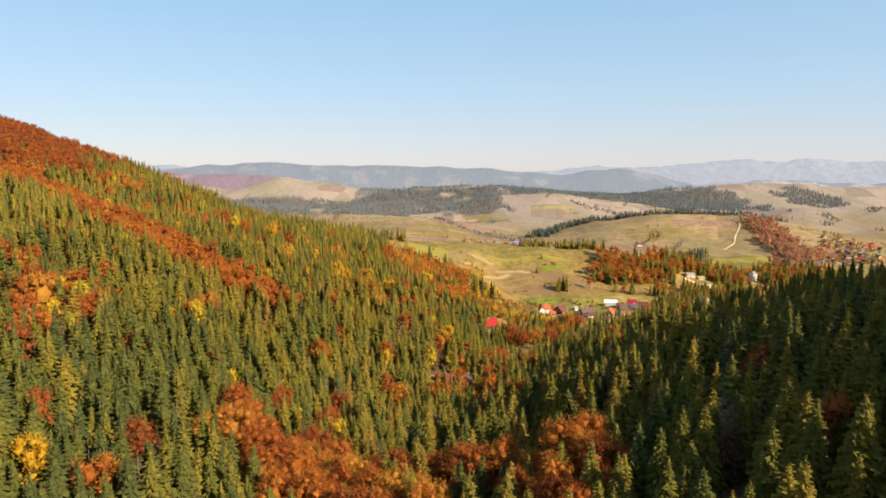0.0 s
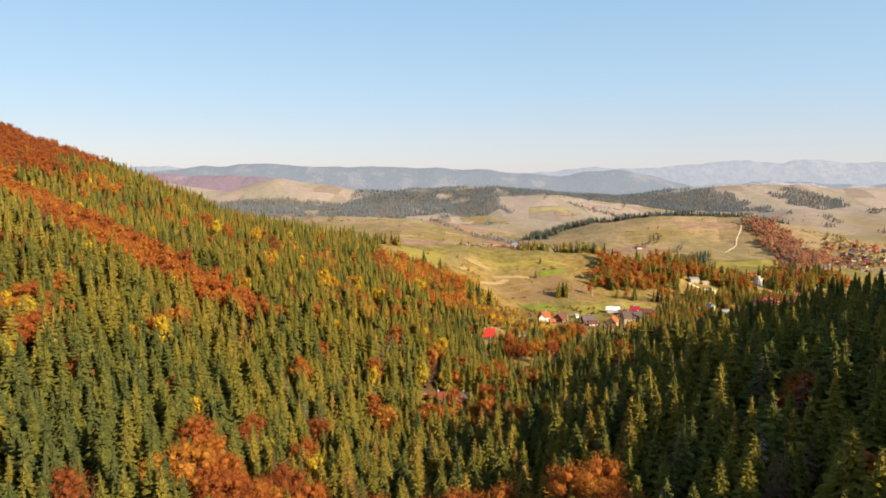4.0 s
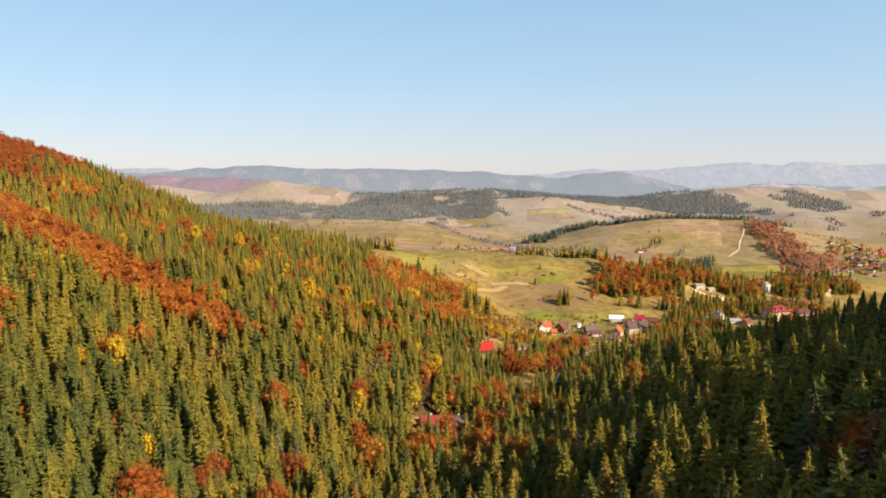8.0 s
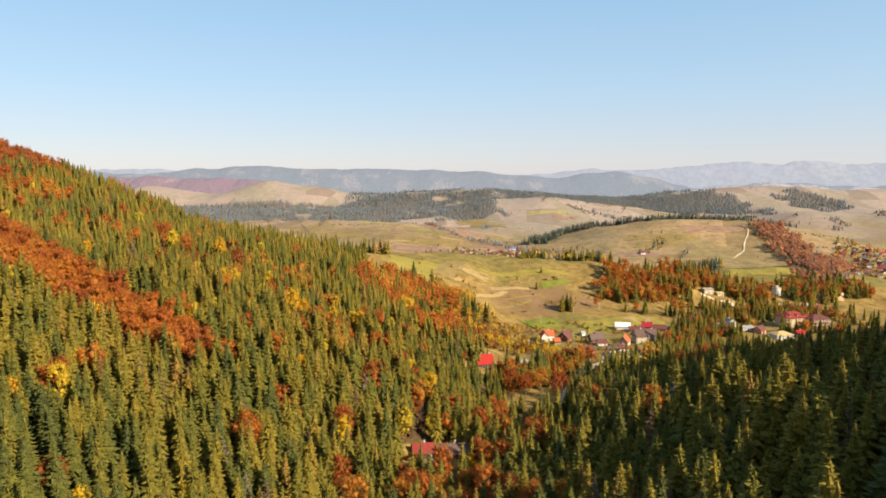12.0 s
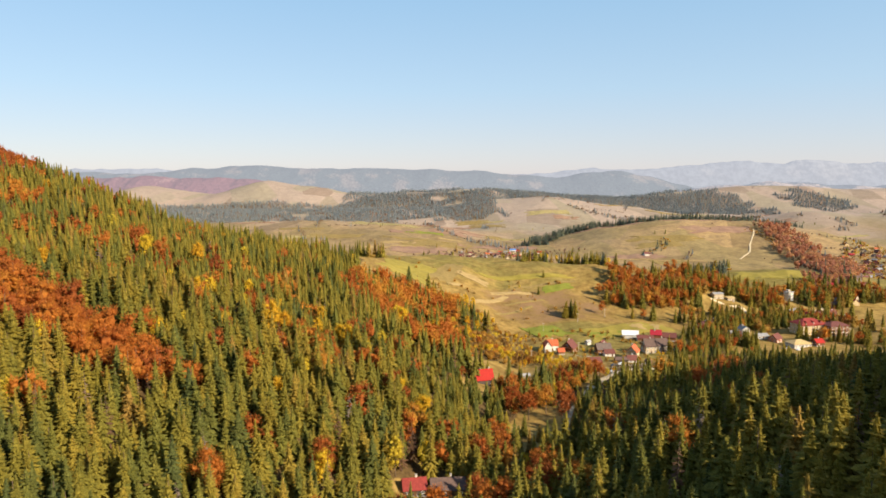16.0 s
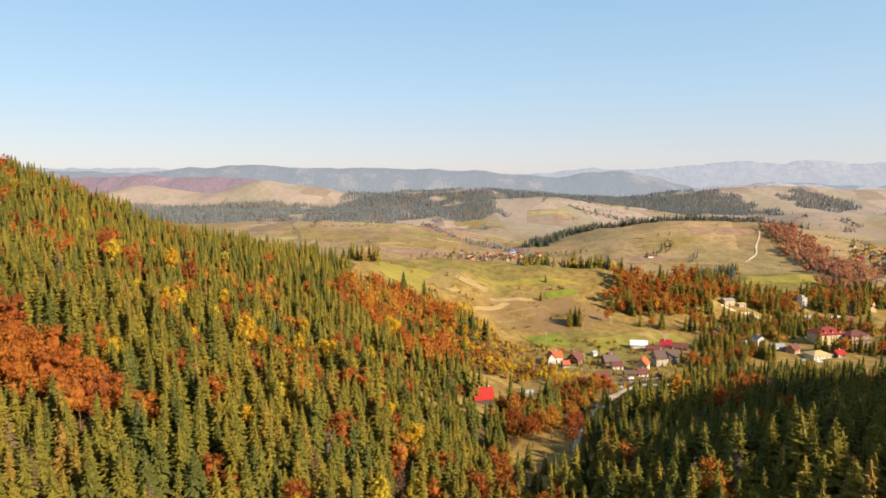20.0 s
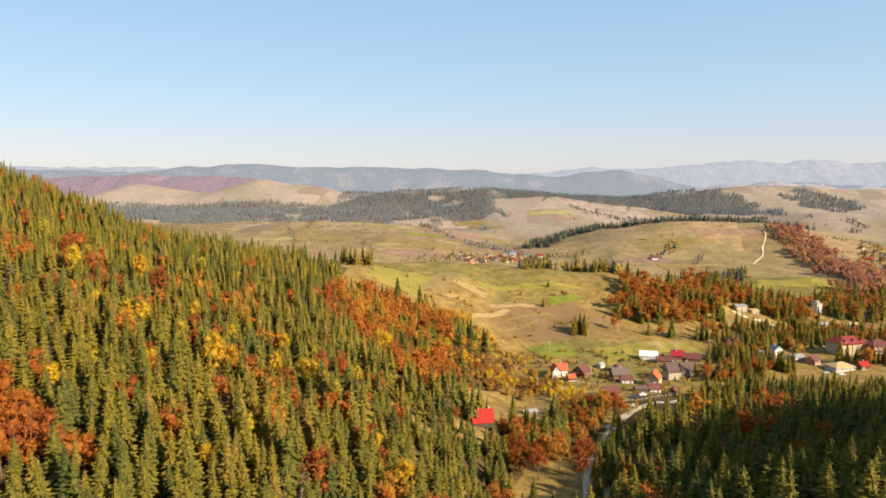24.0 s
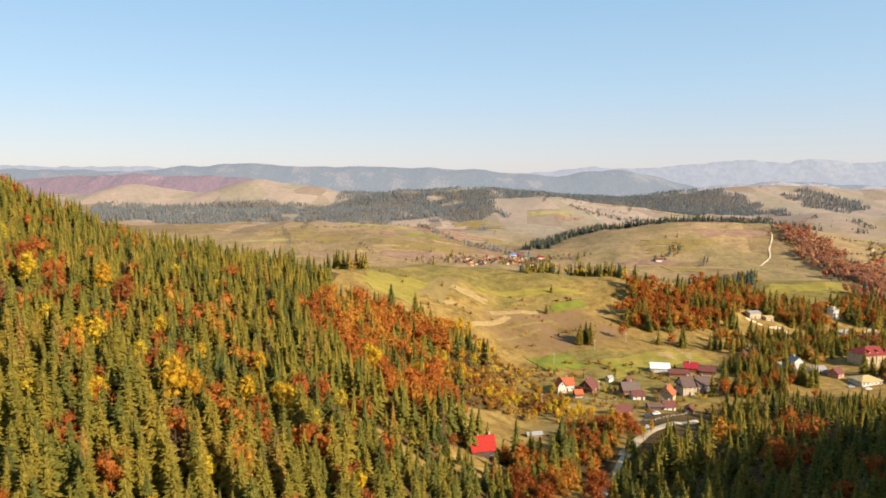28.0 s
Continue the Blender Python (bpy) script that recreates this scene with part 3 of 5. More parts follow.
def wood_kind(x, y, r):
    """Which tree grows where in the near woods: indices into KINDS."""
    n = len(x)
    u = r.rand(n)
    w = wave(x, y, 55, 21) + 0.6 * wave(x, y, 17, 22)
    k = np.zeros(n, int)
    k[u < 0.035] = 4
    k[(u > 0.95) & (x < -20)] = 1
    k[(u > 0.99)] = 2
    # beech strip down the western slope, beech on its top and nose, a stand in the valley's head
    band = line_dist(x, y, (-92, 333), (-124, 342), (-157, 350), (-199, 373), (-269, 432), (-330, 462), (-420, 500)) < 13 + 3 * w - 3 * smooth(-130, -90, x) + 9 * smooth(-170, -300, x)
    k[band] = 1
    k[(x < -325 + 20 * w) & (y > 490) & (u < 0.92)] = 1
    k[(blob(x, y, -285, 525, 40, 26) + 0.3 * w < 0.9) & (u < 0.6)] = 1
    nose = blob(x, y, -22, 572, 47, 100, 0.22) + 0.16 * w
    k[(nose < 1.0) & (u < 0.66)] = 1
    k[(nose < 1.25) & (nose > 0.7) & (u > 0.86) & (x > -40)] = 2
    k[(nose < 1.3) & (nose > 0.75) & (u > 0.75) & (x > -20)] = 3
    k[(blob(x, y, -3, 160, 42, 28, -0.1) + 0.2 * w < 1.0) & (u < 0.48)] = 1
    k[(blob(x, y, -50, 190, 22, 15) + 0.2 * w < 1.0) & (u < 0.85)] = 1
    k[(blob(x, y, -150, 225, 34, 42) + 0.3 * w < 0.75) & (u < 0.5)] = 1
    gold = line_dist(x, y, (-40, 412), (-78, 420), (-125, 474), (-182, 500)) / 26 + 0.2 * w
    k[(gold < 1.0) & (u > 0.965)] = 2
    k[(gold < 1.6) & (u > 0.9) & (u < 0.95)] = 1
    k[(gold < 1.1) & (u < 0.09)] = 1
    k[(blob(x, y, 46, 410, 24, 50, -0.25) + 0.2 * w < 1.0) & (u < 0.5)] = 1
    k[(blob(x, y, 32, 555, 54, 36, -0.2) + 0.2 * w < 1.0) & (u < 0.75)] = 3
    for a, b, c in ((130, 440, 11), (152, 470, 12), (180, 572, 13), (170, 505, 9), (205, 540, 8)):
        k[(blob(x, y, a, b, c, c * 0.8) + 0.2 * w < 1.0) & (u < 0.7)] = 1
    k[(blob(x, y, 14, 318, 34, 62) + 0.3 * w < 1.0) & (u < 0.26)] = 1
    k[(x > 60) & (u > 0.97)] = 4
    k[(x > 60) & (u > 0.955) & (u < 0.97)] = 1
    return k


# the woods go on beyond what the flight looks at
ro = np.random.RandomState(19)
ox, oy = scatter(ro, -540, 560, -150, 660, 8.0)
ok = ((ox < -0.78 * oy - 22) | (ox > 0.75 * oy + 18)) & ((np.abs(ox) > 232) | (oy > 74)) & (oy < 560 + 0.2 * np.abs(ox)) & (open_ground(ox, oy) < 0.45)
ox, oy = ox[ok], oy[ok]
for kind, m in (("spruce", ro.rand(len(ox)) < 0.82), ("beech", None)):
    m = ~last if m is None else m
    last = m
    tagged(mass(kind + "_wood", kind, 2, ox[m], oy[m], ro.uniform(10, 15, m.sum()), ro.rand(m.sum()), ro), "mixed wood on the high sides of the valley", "trees", kind="stuff")

r1 = np.random.RandomState(11)
BIRCHES = ((-76, 407, 22), (-71, 410, 18), (-44, 421, 17), (-62, 450, 15), (-140, 488, 19), (-164, 475, 20), (-59, 424, 15), (-100, 452, 15), (-30, 440, 14), (33, 358, 12), (-112, 430, 17), (-95, 425, 15), (-205, 520, 17))
tx, ty = scatter(r1, -480, 330, 70, 680, 5.3)
seen = (tx > -0.78 * ty - 18) & (tx < 0.75 * ty + 14) & (ty < np.where(tx < 60, 700, curve(tx, *SPUR_EDGE)))
keep = seen & (open_ground(tx, ty) < 0.45) & (blob(tx, ty, 245, 632, 75, 36) > 1) & ~((tx < -60) & (ty > 655))
for gx, gy, gh in BIRCHES + ((-34, 300, 16), (-57, 211, 18), (22, 462, 10)):
    keep &= (blob(tx, ty, gx + 0.012 * gx, gy - 6, 4.5, 9) > 1)
keep &= (r1.rand(len(tx)) < 1 - 0.2 * smooth(-60, 10, tx) * smooth(360, 270, ty) - 0.12 * smooth(40, 90, tx) - 0.12 * smooth(90, 130, tx) * smooth(420, 460, ty))
keep &= blob(tx, ty, -2, 326, 13, 15) > 1
keep &= line_dist(tx - 2, ty + 5, *ROAD[5:]) > 9
keep &= (blob(tx, ty, 117, 498, 20, 18, 0.7) > 1) | (r1.rand(len(tx)) < 0.1)
keep &= (blob(tx, ty, 52, 112, 26, 30) > 1) | (r1.rand(len(tx)) < 0.6)
keep &= (blob(tx, ty, 86, 78, 44, 36) > 1) | (r1.rand(len(tx)) < 0.3)
tx, ty = tx[keep], ty[keep]
tk = wood_kind(tx, ty, r1)
th = np.array([18.6, 16.5, 16.0, 5.5, 17.0])[tk] * r1.uniform(0.7, 1.14, len(tx))
th = th * np.where((tk == 1) & (ty < 220), 1.15, 1.0) * (1 + 0.3 * smooth(50, 100, tx) * smooth(440, 330, ty) + 0.1 * smooth(-60, 0, tx) * smooth(300, 200, ty))
th = th * (1 - 0.38 * smooth(1.2, 0.6, blob(tx, ty, 20, 418, 42, 42)) - 0.1 * smooth(1.2, 0.7, blob(tx, ty, 125, 500, 55, 70)) - 0.46 * smooth(1.2, 0.7, blob(tx, ty, 245, 575, 110, 48)))
th = th * (1 - 0.32 * smooth(1.15, 0.75, blob(tx, ty, 106, 400, 44, 48))) * (1 - 0.25 * smooth(380, 480, ty) * smooth(-25, -70, tx))
th = th * (1 - 0.34 * (line_dist(tx, ty, (62, 430), (78, 465), (94, 500), (112, 530)) < 15))
tt = np.clip(r1.normal(0.5, 0.2, len(tx)) + 0.04 * (tk == 1) + 0.14 * wave(tx, ty, 60, 31) + 0.22 * (tk == 1) * smooth(1.35, 0.8, blob(tx, ty, -4, 570, 52, 90, 0.2)) - 0.45 * smooth(-290, -350, tx) * smooth(470, 510, ty) - 0.3 * smooth(290, 190, ty) * smooth(-10, -70, tx) * (tk == 0), 0, 1)
WOOD_LABEL = {"spruce": "dense olive-green spruces covering the hillsides", "beech": "copper-red beeches in full autumn colour", "birch": "bright yellow birches among the spruces",
              "bush": "yellow-brown autumn thicket on the meadow's edge", "bare": "grey-brown dying spruces with thin crowns"}


def tree(kind, shape, stem_mat, label):
    """One tree as a thing: a stem and a crown."""
    ob = tagged(new(kind + "_tree"), label, "tree", "trees of the near woods")
    part_np("trunk", *STEMS[kind], stem_mat, ob, False)
    part_np("crown", *shape, LEAVES[kind][0], ob, False)
    return ob


def part_np(name, co, faces, mat, parent, smooth_faces=False):
    o = new(name, np_mesh(name, co, faces, mat, None, smooth_faces))
    o.parent = parent
    return o


TREE_LABEL = {"spruce": "tall olive-green spruce with drooping boughs", "beech": "copper-red beech with a full autumn crown", "birch": "slender birch with bright yellow leaves",
              "bush": "low yellow-brown autumn shrub", "bare": "grey-brown dying spruce with a thin crown"}
# the woods that the camera passes nearest stand as single trees
order = np.hypot(tx * 1.1, ty - 225)
bx, by = scatter(r1, -230, 230, -150, 72, 6.5)
bk = np.where(r1.rand(len(bx)) < 0.12, 1, 0)
for i in (0, 1):
    m = bk == i
    tagged(mass(KINDS[i] + "_wood", KINDS[i], 3, bx[m], by[m], r1.uniform(15, 24, m.sum()), r1.rand(m.sum()), r1), WOOD_LABEL[KINDS[i]], "trees", kind="stuff")
for i, kind in enumerate(KINDS):
    m = np.where(tk == i)[0]
    if not len(m):
        continue
    single = m[np.argsort(order[m])][:(280, 120, 60, 60, 60)[i]]
    rest = np.setdiff1d(m, single)
    protos = [tree(kind, s, BARK, TREE_LABEL[kind]) for s in SHAPES[kind][0]]
    for j, k in enumerate(single):
        place = pose(tx[k], ty[k], height(tx[k], ty[k]) - 0.2, r1.uniform(-1.5, 1.5), r1.uniform(-1.5, 1.5), r1.uniform(0, 360))
        p = protos[j % len(protos)]
        t = p if j < len(protos) else copy_thing(p, place)
        t.matrix_basis = place @ Matrix.Diagonal((*(np.array([r1.uniform(0.88, 1.18)] * 2 + [1.0]) * th[k]), 1))
    split = (ty[rest] > 430) | (tx[rest] < (-190 if kind == "spruce" else -270)) if kind in ("spruce", "beech") else np.zeros(len(rest), bool)
    close = (ty[rest] < 160) & (tx[rest] > 10) & ~split if kind == "spruce" else np.zeros(len(rest), bool)
    for level, some in ((0, rest[close]), (1, rest[~split & ~close]), (3, rest[split])):
        if len(some):
            tagged(mass(kind + "_wood", kind, level, tx[some], ty[some], th[some], tt[some], r1, level < 2), WOOD_LABEL[kind], "trees", kind="stuff")


# ---- woods and hedges further off ----
r2 = np.random.RandomState(23)


def belt(name, label, mix, pts, half, step, hmin, hmax, level=2):
    """A belt of trees along a line of the plan; mix: kinds and their shares."""
    P = np.array(pts, float)
    lo, hi = P.min(0) - half, P.max(0) + half
    x, y = scatter(r2, lo[0], hi[0], lo[1], hi[1], step)
    d = line_dist(x, y, *pts)
    ok = d < half * (0.75 + 0.35 * wave(x, y, half * 2.2, 41))
    plant(name, label, mix, x[ok], y[ok], hmin, hmax, level)


CLEARINGS = ((27, 506, 21, 33), (355, 785, 17, 32), (268, 742, 24, 22), (300, 652, 21, 13), (322, 652, 18, 12), (275, 758, 24, 18), (250, 638, 24, 14), (274, 612, 16, 14))


def plant(name, label, mix, x, y, hmin, hmax, level=2):
    free = np.ones(len(x), bool)
    for cl in CLEARINGS:
        free &= blob(x, y, *cl) > 1
    free &= line_dist(x, y, *ROAD[4:]) > 6.5
    x, y = x[free], y[free]
    w = 0.5 + 0.3 * wave(x, y, 38, 43) + 0.28 * r2.uniform(-1, 1, len(x))
    edge, lo = 0.0, -9.0
    for k, (kind, share) in enumerate(mix):
        edge += share
        hi = edge if k < len(mix) - 1 else 9.0
        m = (w >= lo) & (w < hi)
        lo = hi
        if m.sum():
            h = r2.uniform(hmin, hmax, m.sum()) * (1.15 if "fir" in kind or kind == "spruce" else 0.85)
            tone = np.clip(r2.normal(0.6, 0.25, m.sum()), 0, 1)
            tagged(mass(name, kind, level, x[m], y[m], h, tone, r2, level < 2), label, "trees", kind="stuff")


belt("bank_wood", "copper beeches and dark spruces on a steep bank", [("spruce", 0.3), ("beech", 0.5), ("bush", 0.2)],
     ((176, 750), (204, 758), (240, 774)), 37, 6.8, 14, 21, 1)
belt("bank_wood", "dark spruces with copper beeches along the valley", [("spruce", 0.5), ("beech", 0.42), ("bush", 0.08)],
     ((268, 782), (300, 788), (345, 800), (400, 816), (440, 832)), 35, 6.8, 13, 20, 1)
belt("bank_wood", "copper beeches and dark spruces on a steep bank", [("beech", 0.6), ("spruce", 0.4)], ((160, 726), (190, 738)), 12, 5.5, 13, 17, 1)
belt("spruce_belt", "row of dark spruces behind the meadow", [("mid_fir", 0.5), ("spruce", 0.35), ("bush", 0.15)], ((120, 985), (170, 960), (215, 935), (245, 905)), 10, 5.5, 9, 15)
belt("spruce_belt", "row of dark spruces on the meadow", [("mid_fir", 0.45), ("spruce", 0.35), ("bush", 0.2)], ((262, 900), (300, 915), (335, 935), (352, 965)), 13, 5.5, 9, 16)
belt("spruce_belt", "row of dark spruces behind the meadow crest", [("spruce", 0.62), ("mid_fir", 0.15), ("birch", 0.12), ("beech", 0.11)], ((82, 840), (112, 844), (140, 838), (166, 824)), 10, 5.0, 9, 14)
belt("spruce_belt", "small spruces at the wood's edge", [("spruce", 1.0)], ((-95, 800), (-70, 790)), 10, 7, 12, 18)
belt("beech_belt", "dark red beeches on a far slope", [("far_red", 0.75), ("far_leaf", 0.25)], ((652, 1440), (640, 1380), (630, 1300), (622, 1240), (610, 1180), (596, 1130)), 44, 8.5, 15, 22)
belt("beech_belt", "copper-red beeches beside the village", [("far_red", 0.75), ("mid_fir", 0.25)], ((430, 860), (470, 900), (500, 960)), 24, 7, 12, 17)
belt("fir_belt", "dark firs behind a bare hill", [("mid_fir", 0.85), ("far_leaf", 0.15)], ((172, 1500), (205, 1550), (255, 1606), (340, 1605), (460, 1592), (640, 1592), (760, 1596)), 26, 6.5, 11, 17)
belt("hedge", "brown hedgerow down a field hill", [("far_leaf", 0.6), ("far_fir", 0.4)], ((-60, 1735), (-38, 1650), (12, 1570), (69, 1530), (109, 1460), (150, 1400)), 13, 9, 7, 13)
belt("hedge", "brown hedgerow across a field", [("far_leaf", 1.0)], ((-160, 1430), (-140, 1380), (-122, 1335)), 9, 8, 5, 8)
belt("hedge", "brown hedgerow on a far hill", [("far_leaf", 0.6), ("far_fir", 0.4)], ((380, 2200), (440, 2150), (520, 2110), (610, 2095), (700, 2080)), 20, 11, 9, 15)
belt("hedge", "low trees along a field path", [("mid_fir", 0.5), ("bush", 0.5)], ((350, 1300), (392, 1340), (420, 1390)), 13, 9, 6, 11)
belt("hedge", "low trees along a field path", [("bush", 1.0)], ((600, 1440), (615, 1400), (612, 1350)), 14, 9, 5, 8)
belt("village_trees", "garden trees between far houses", [("spruce", 0.35), ("far_leaf", 0.65)], ((-20, 1300), (60, 1340), (130, 1330), (210, 1350)), 46, 15, 7, 13)
belt("village_trees", "garden trees between far houses", [("spruce", 0.3), ("bush", 0.5), ("birch", 0.2)], ((560, 1060), (640, 1130), (720, 1220), (800, 1350)), 75, 15, 6, 12)

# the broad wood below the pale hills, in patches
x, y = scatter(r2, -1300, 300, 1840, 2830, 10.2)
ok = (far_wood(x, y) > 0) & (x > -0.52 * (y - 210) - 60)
plant("far_wood", "firs and bare woods in the distance, coloured blue by haze", [("far_fir", 0.74), ("far_leaf", 0.26)], x[ok], y[ok], 8, 14)
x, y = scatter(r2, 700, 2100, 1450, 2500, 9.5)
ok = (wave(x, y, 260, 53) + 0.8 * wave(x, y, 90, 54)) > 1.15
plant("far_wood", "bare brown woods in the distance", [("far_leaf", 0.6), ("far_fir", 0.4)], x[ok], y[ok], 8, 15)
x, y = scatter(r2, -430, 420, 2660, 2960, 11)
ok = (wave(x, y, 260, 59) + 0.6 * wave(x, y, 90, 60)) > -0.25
plant("far_wood", "fir wood on a far hill, coloured blue by haze", [("far_fir", 0.85), ("far_leaf", 0.15)], x[ok], y[ok], 8, 14)
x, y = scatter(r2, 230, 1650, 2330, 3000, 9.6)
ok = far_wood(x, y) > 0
plant("far_wood", "fir wood on a far hill, coloured blue by haze", [("far_fir", 0.9), ("far_leaf", 0.1)], x[ok], y[ok], 8, 14)
x, y = scatter(r2, 130, 1000, 1080, 2500, 34)
ok = wave(x, y, 200, 55) > 0.75
plant("field_trees", "single trees and shrubs on the far fields", [("far_leaf", 0.6), ("spruce", 0.4)], x[ok], y[ok], 4, 9)
x, y = scatter(r2, -700, 100, 1080, 1900, 38)
ok = wave(x, y, 200, 56) > 0.8
plant("field_trees", "single trees and shrubs on the far fields", [("far_leaf", 0.75), ("spruce", 0.25)], x[ok], y[ok], 4, 8)

# shrubs and small trees on the near meadows
x, y = scatter(r2, -60, 270, 600, 900, 8.5)
thick = wave(x, y, 70, 61) + 0.8 * wave(x, y, 26, 62) - 1.5 * smooth(1.2, 0.7, blob(x, y, 150, 650, 80, 30)) - 1.0 * smooth(760, 860, y)
ok = (thick > 1.25) & (blob(x, y, 112, 590, 66, 40) > 1)
plant("meadow_shrubs", "low brown and yellow shrubs on dry grass", [("bush", 1.0)], x[ok], y[ok], 1.5, 4.2, 1)
x, y = scatter(r2, -30, 190, 640, 770, 6.0)
ok = (wave(x, y, 44, 67) + 0.7 * wave(x, y, 16, 68) > 0.85) & (blob(x, y, 150, 655, 80, 30) > 1) & (blob(x, y, 84, 640, 20, 18) > 1)
plant("meadow_shrubs", "russet and brown scrub on the meadow slope", [("bare", 0.3), ("bush", 0.7)], x[ok], y[ok], 2.0, 5.5, 1)
x, y = scatter(r2, 165, 400, 612, 780, 8)
ok = (wave(x, y, 55, 63) + 0.6 * wave(x, y, 20, 64) > 0.05) & (blob(x, y, 150, 655, 75, 34) > 1) & (blob(x, y, 300, 662, 30, 18) > 1) & (blob(x, y, 262, 622, 34, 12) > 1)
plant("garden_trees", "spruces and autumn trees between houses", [("spruce", 0.55), ("beech", 0.2), ("bush", 0.25)], x[ok], y[ok], 8, 16, 1)
x, y = scatter(r2, 60, 178, 548, 645, 6.5)
ok = (wave(x, y, 40, 65) + 0.6 * wave(x, y, 15, 66) > -0.25)
GARDEN = (x[ok], y[ok])

belt("thicket", "yellow and rust-brown thicket on the meadow's edge", [("bush", 0.5), ("birch", 0.28), ("beech", 0.22)], ((-10, 566), (24, 566), (50, 556), (68, 542), (86, 522)), 20, 4.6, 4.5, 10, 1)
belt("thicket", "yellow and rust-brown thicket on the meadow's edge", [("bush", 0.6), ("birch", 0.4)], ((26, 650), (44, 612), (56, 575)), 22, 4.8, 3.5, 8.5, 1)

belt("thicket", "golden shrubs and young trees below the wood", [("bush", 0.6), ("birch", 0.25), ("beech", 0.15)], ((-12, 520), (0, 536), (24, 550), (48, 542)), 9, 5.0, 3.5, 7.0, 1)
belt("thicket", "mixed young spruces and orange beeches by the lane", [("spruce", 0.45), ("beech", 0.38), ("birch", 0.06), ("bush", 0.11)], ((42, 456), (58, 470), (74, 488), (88, 504)), 15, 4.8, 7.5, 12.5, 1)
belt("thicket", "mixed young spruces and orange beeches by the lane", [("spruce", 0.5), ("beech", 0.3), ("bush", 0.2)], ((22, 436), (36, 440), (50, 446)), 8, 4.8, 7, 11, 1)


def lone(kind, x, y, h, label, shape=0):
    t = tree(kind, SHAPES[kind][0][shape], BARK, label)
    t.matrix_basis = pose(x, y, height(x, y) - 0.2, 0, 0, 40 * shape) @ Matrix.Diagonal((h, h, h, 1))
    return t


for k, (x, y, h) in enumerate(((-14, 640, 19), (-29, 630, 22), (104, 682, 15), (109, 684, 17), (112, 680, 16), (106, 688, 14), (113, 687, 15), (97, 775, 8), (88, 742, 9), (-4, 646, 12), (37, 444, 12), (41, 447, 13), (45, 443, 12), (48, 455, 13), (8, 448, 9), (52, 468, 12), (57, 470, 13), (72, 505, 11), (66, 500, 12))):
    lone("spruce", x, y, h, "dark green spruce standing alone on the meadow", k % 4)
for k, (x, y, h) in enumerate(((16, 652, 16), (12, 648, 13), (22, 655, 14), (60, 745, 5), (70, 748, 5), (66, 690, 6)) + BIRCHES):
    lone("birch", x, y, h * 0.95, "bright yellow birch in autumn leaf", k % 2)
for k, (x, y, h) in enumerate(((-34, 300, 16), (42, 420, 15), (52, 432, 16), (58, 420, 15), (64, 436, 15), (140, 700, 13), (84, 497, 14), (92, 494, 14), (77, 500, 13), (70, 492, 12), (62, 486, 13), (-125, 476, 17), (-158, 481, 16), (-179, 498, 17), (-220, 528, 16), (-86, 470, 15), (36, 432, 15), (11, 458, 7), (185, 590, 15))):
    lone("beech", x, y, h, "orange-red beech with a round crown", k % 3)

belt("garden_trees", "dark spruces and a few beeches below the houses", [("spruce", 0.62), ("beech", 0.3), ("bush", 0.08)], ((168, 578), (186, 592), (206, 602), (226, 612)), 13, 5.6, 10, 15, 1)
belt("garden_trees", "dark spruces between houses", [("spruce", 0.85), ("beech", 0.15)], ((203, 634), (222, 652), (248, 682), (268, 702)), 17, 5.6, 9, 14, 1)
belt("garden_trees", "dark spruces between houses", [("spruce", 0.8), ("bush", 0.2)], ((285, 690), (300, 700), (318, 704)), 12, 6, 9, 14, 1)
belt("garden_trees", "spruces and autumn trees between houses", [("spruce", 0.7), ("beech", 0.15), ("bush", 0.15)], ((234, 672), (255, 690), (285, 694)), 15, 6, 8, 13, 1)
belt("garden_trees", "spruces and autumn trees between houses", [("spruce", 0.8), ("bush", 0.2)], ((296, 640), (320, 634), (345, 640)), 8, 6, 7, 11, 1)
belt("garden_trees", "spruces and autumn trees between houses", [("spruce", 0.7), ("beech", 0.3)], ((262, 720), (300, 725), (345, 720)), 20, 6.5, 9, 15, 1)
for k, (x, y, h) in enumerate(((27.5, 453, 9), (13, 446, 8), (5, 455, 11), (54, 476, 12), (60, 480, 11), (48, 480, 10), (78, 488, 11), (88, 486, 12), (66, 462, 11), (59, 392, 12), (63, 412, 11), (66, 428, 10), (54, 372, 14), (73, 440, 10), (76, 452, 9), (44, 396, 9), (38, 402, 11), (60, 380, 12), (50, 360, 13), (80, 462, 9), (88, 478, 9))):
    lone("spruce", x, y, h, "green spruce at the meadow's edge", k % 4)
for k, (x, y, h) in enumerate(((70, 480, 12), (80, 505, 12), (88, 508, 13), (94, 512, 12), (74, 470, 11), (54, 462, 11), (46, 436, 12), (34, 424, 12), (166, 752, 13), (176, 742, 12), (200, 746, 12), (186, 740, 11))):
    lone("beech", x, y, h, "orange-red beech with a round crown", k % 3)
for k, (x, y, h) in enumerate(((44, 470, 8), (98, 500, 8), (104, 508, 7), (90, 470, 8), (100, 480, 9), (38, 540, 9), (30, 548, 8), (52, 528, 8), (70, 583, 7), (68, 578, 6), (6, 566, 11), (-6, 575, 12), (16, 590, 12), (10, 612, 12), (24, 602, 10))):
    lone("birch", x, y, h, "golden-yellow young birch beside the meadow", k % 2)


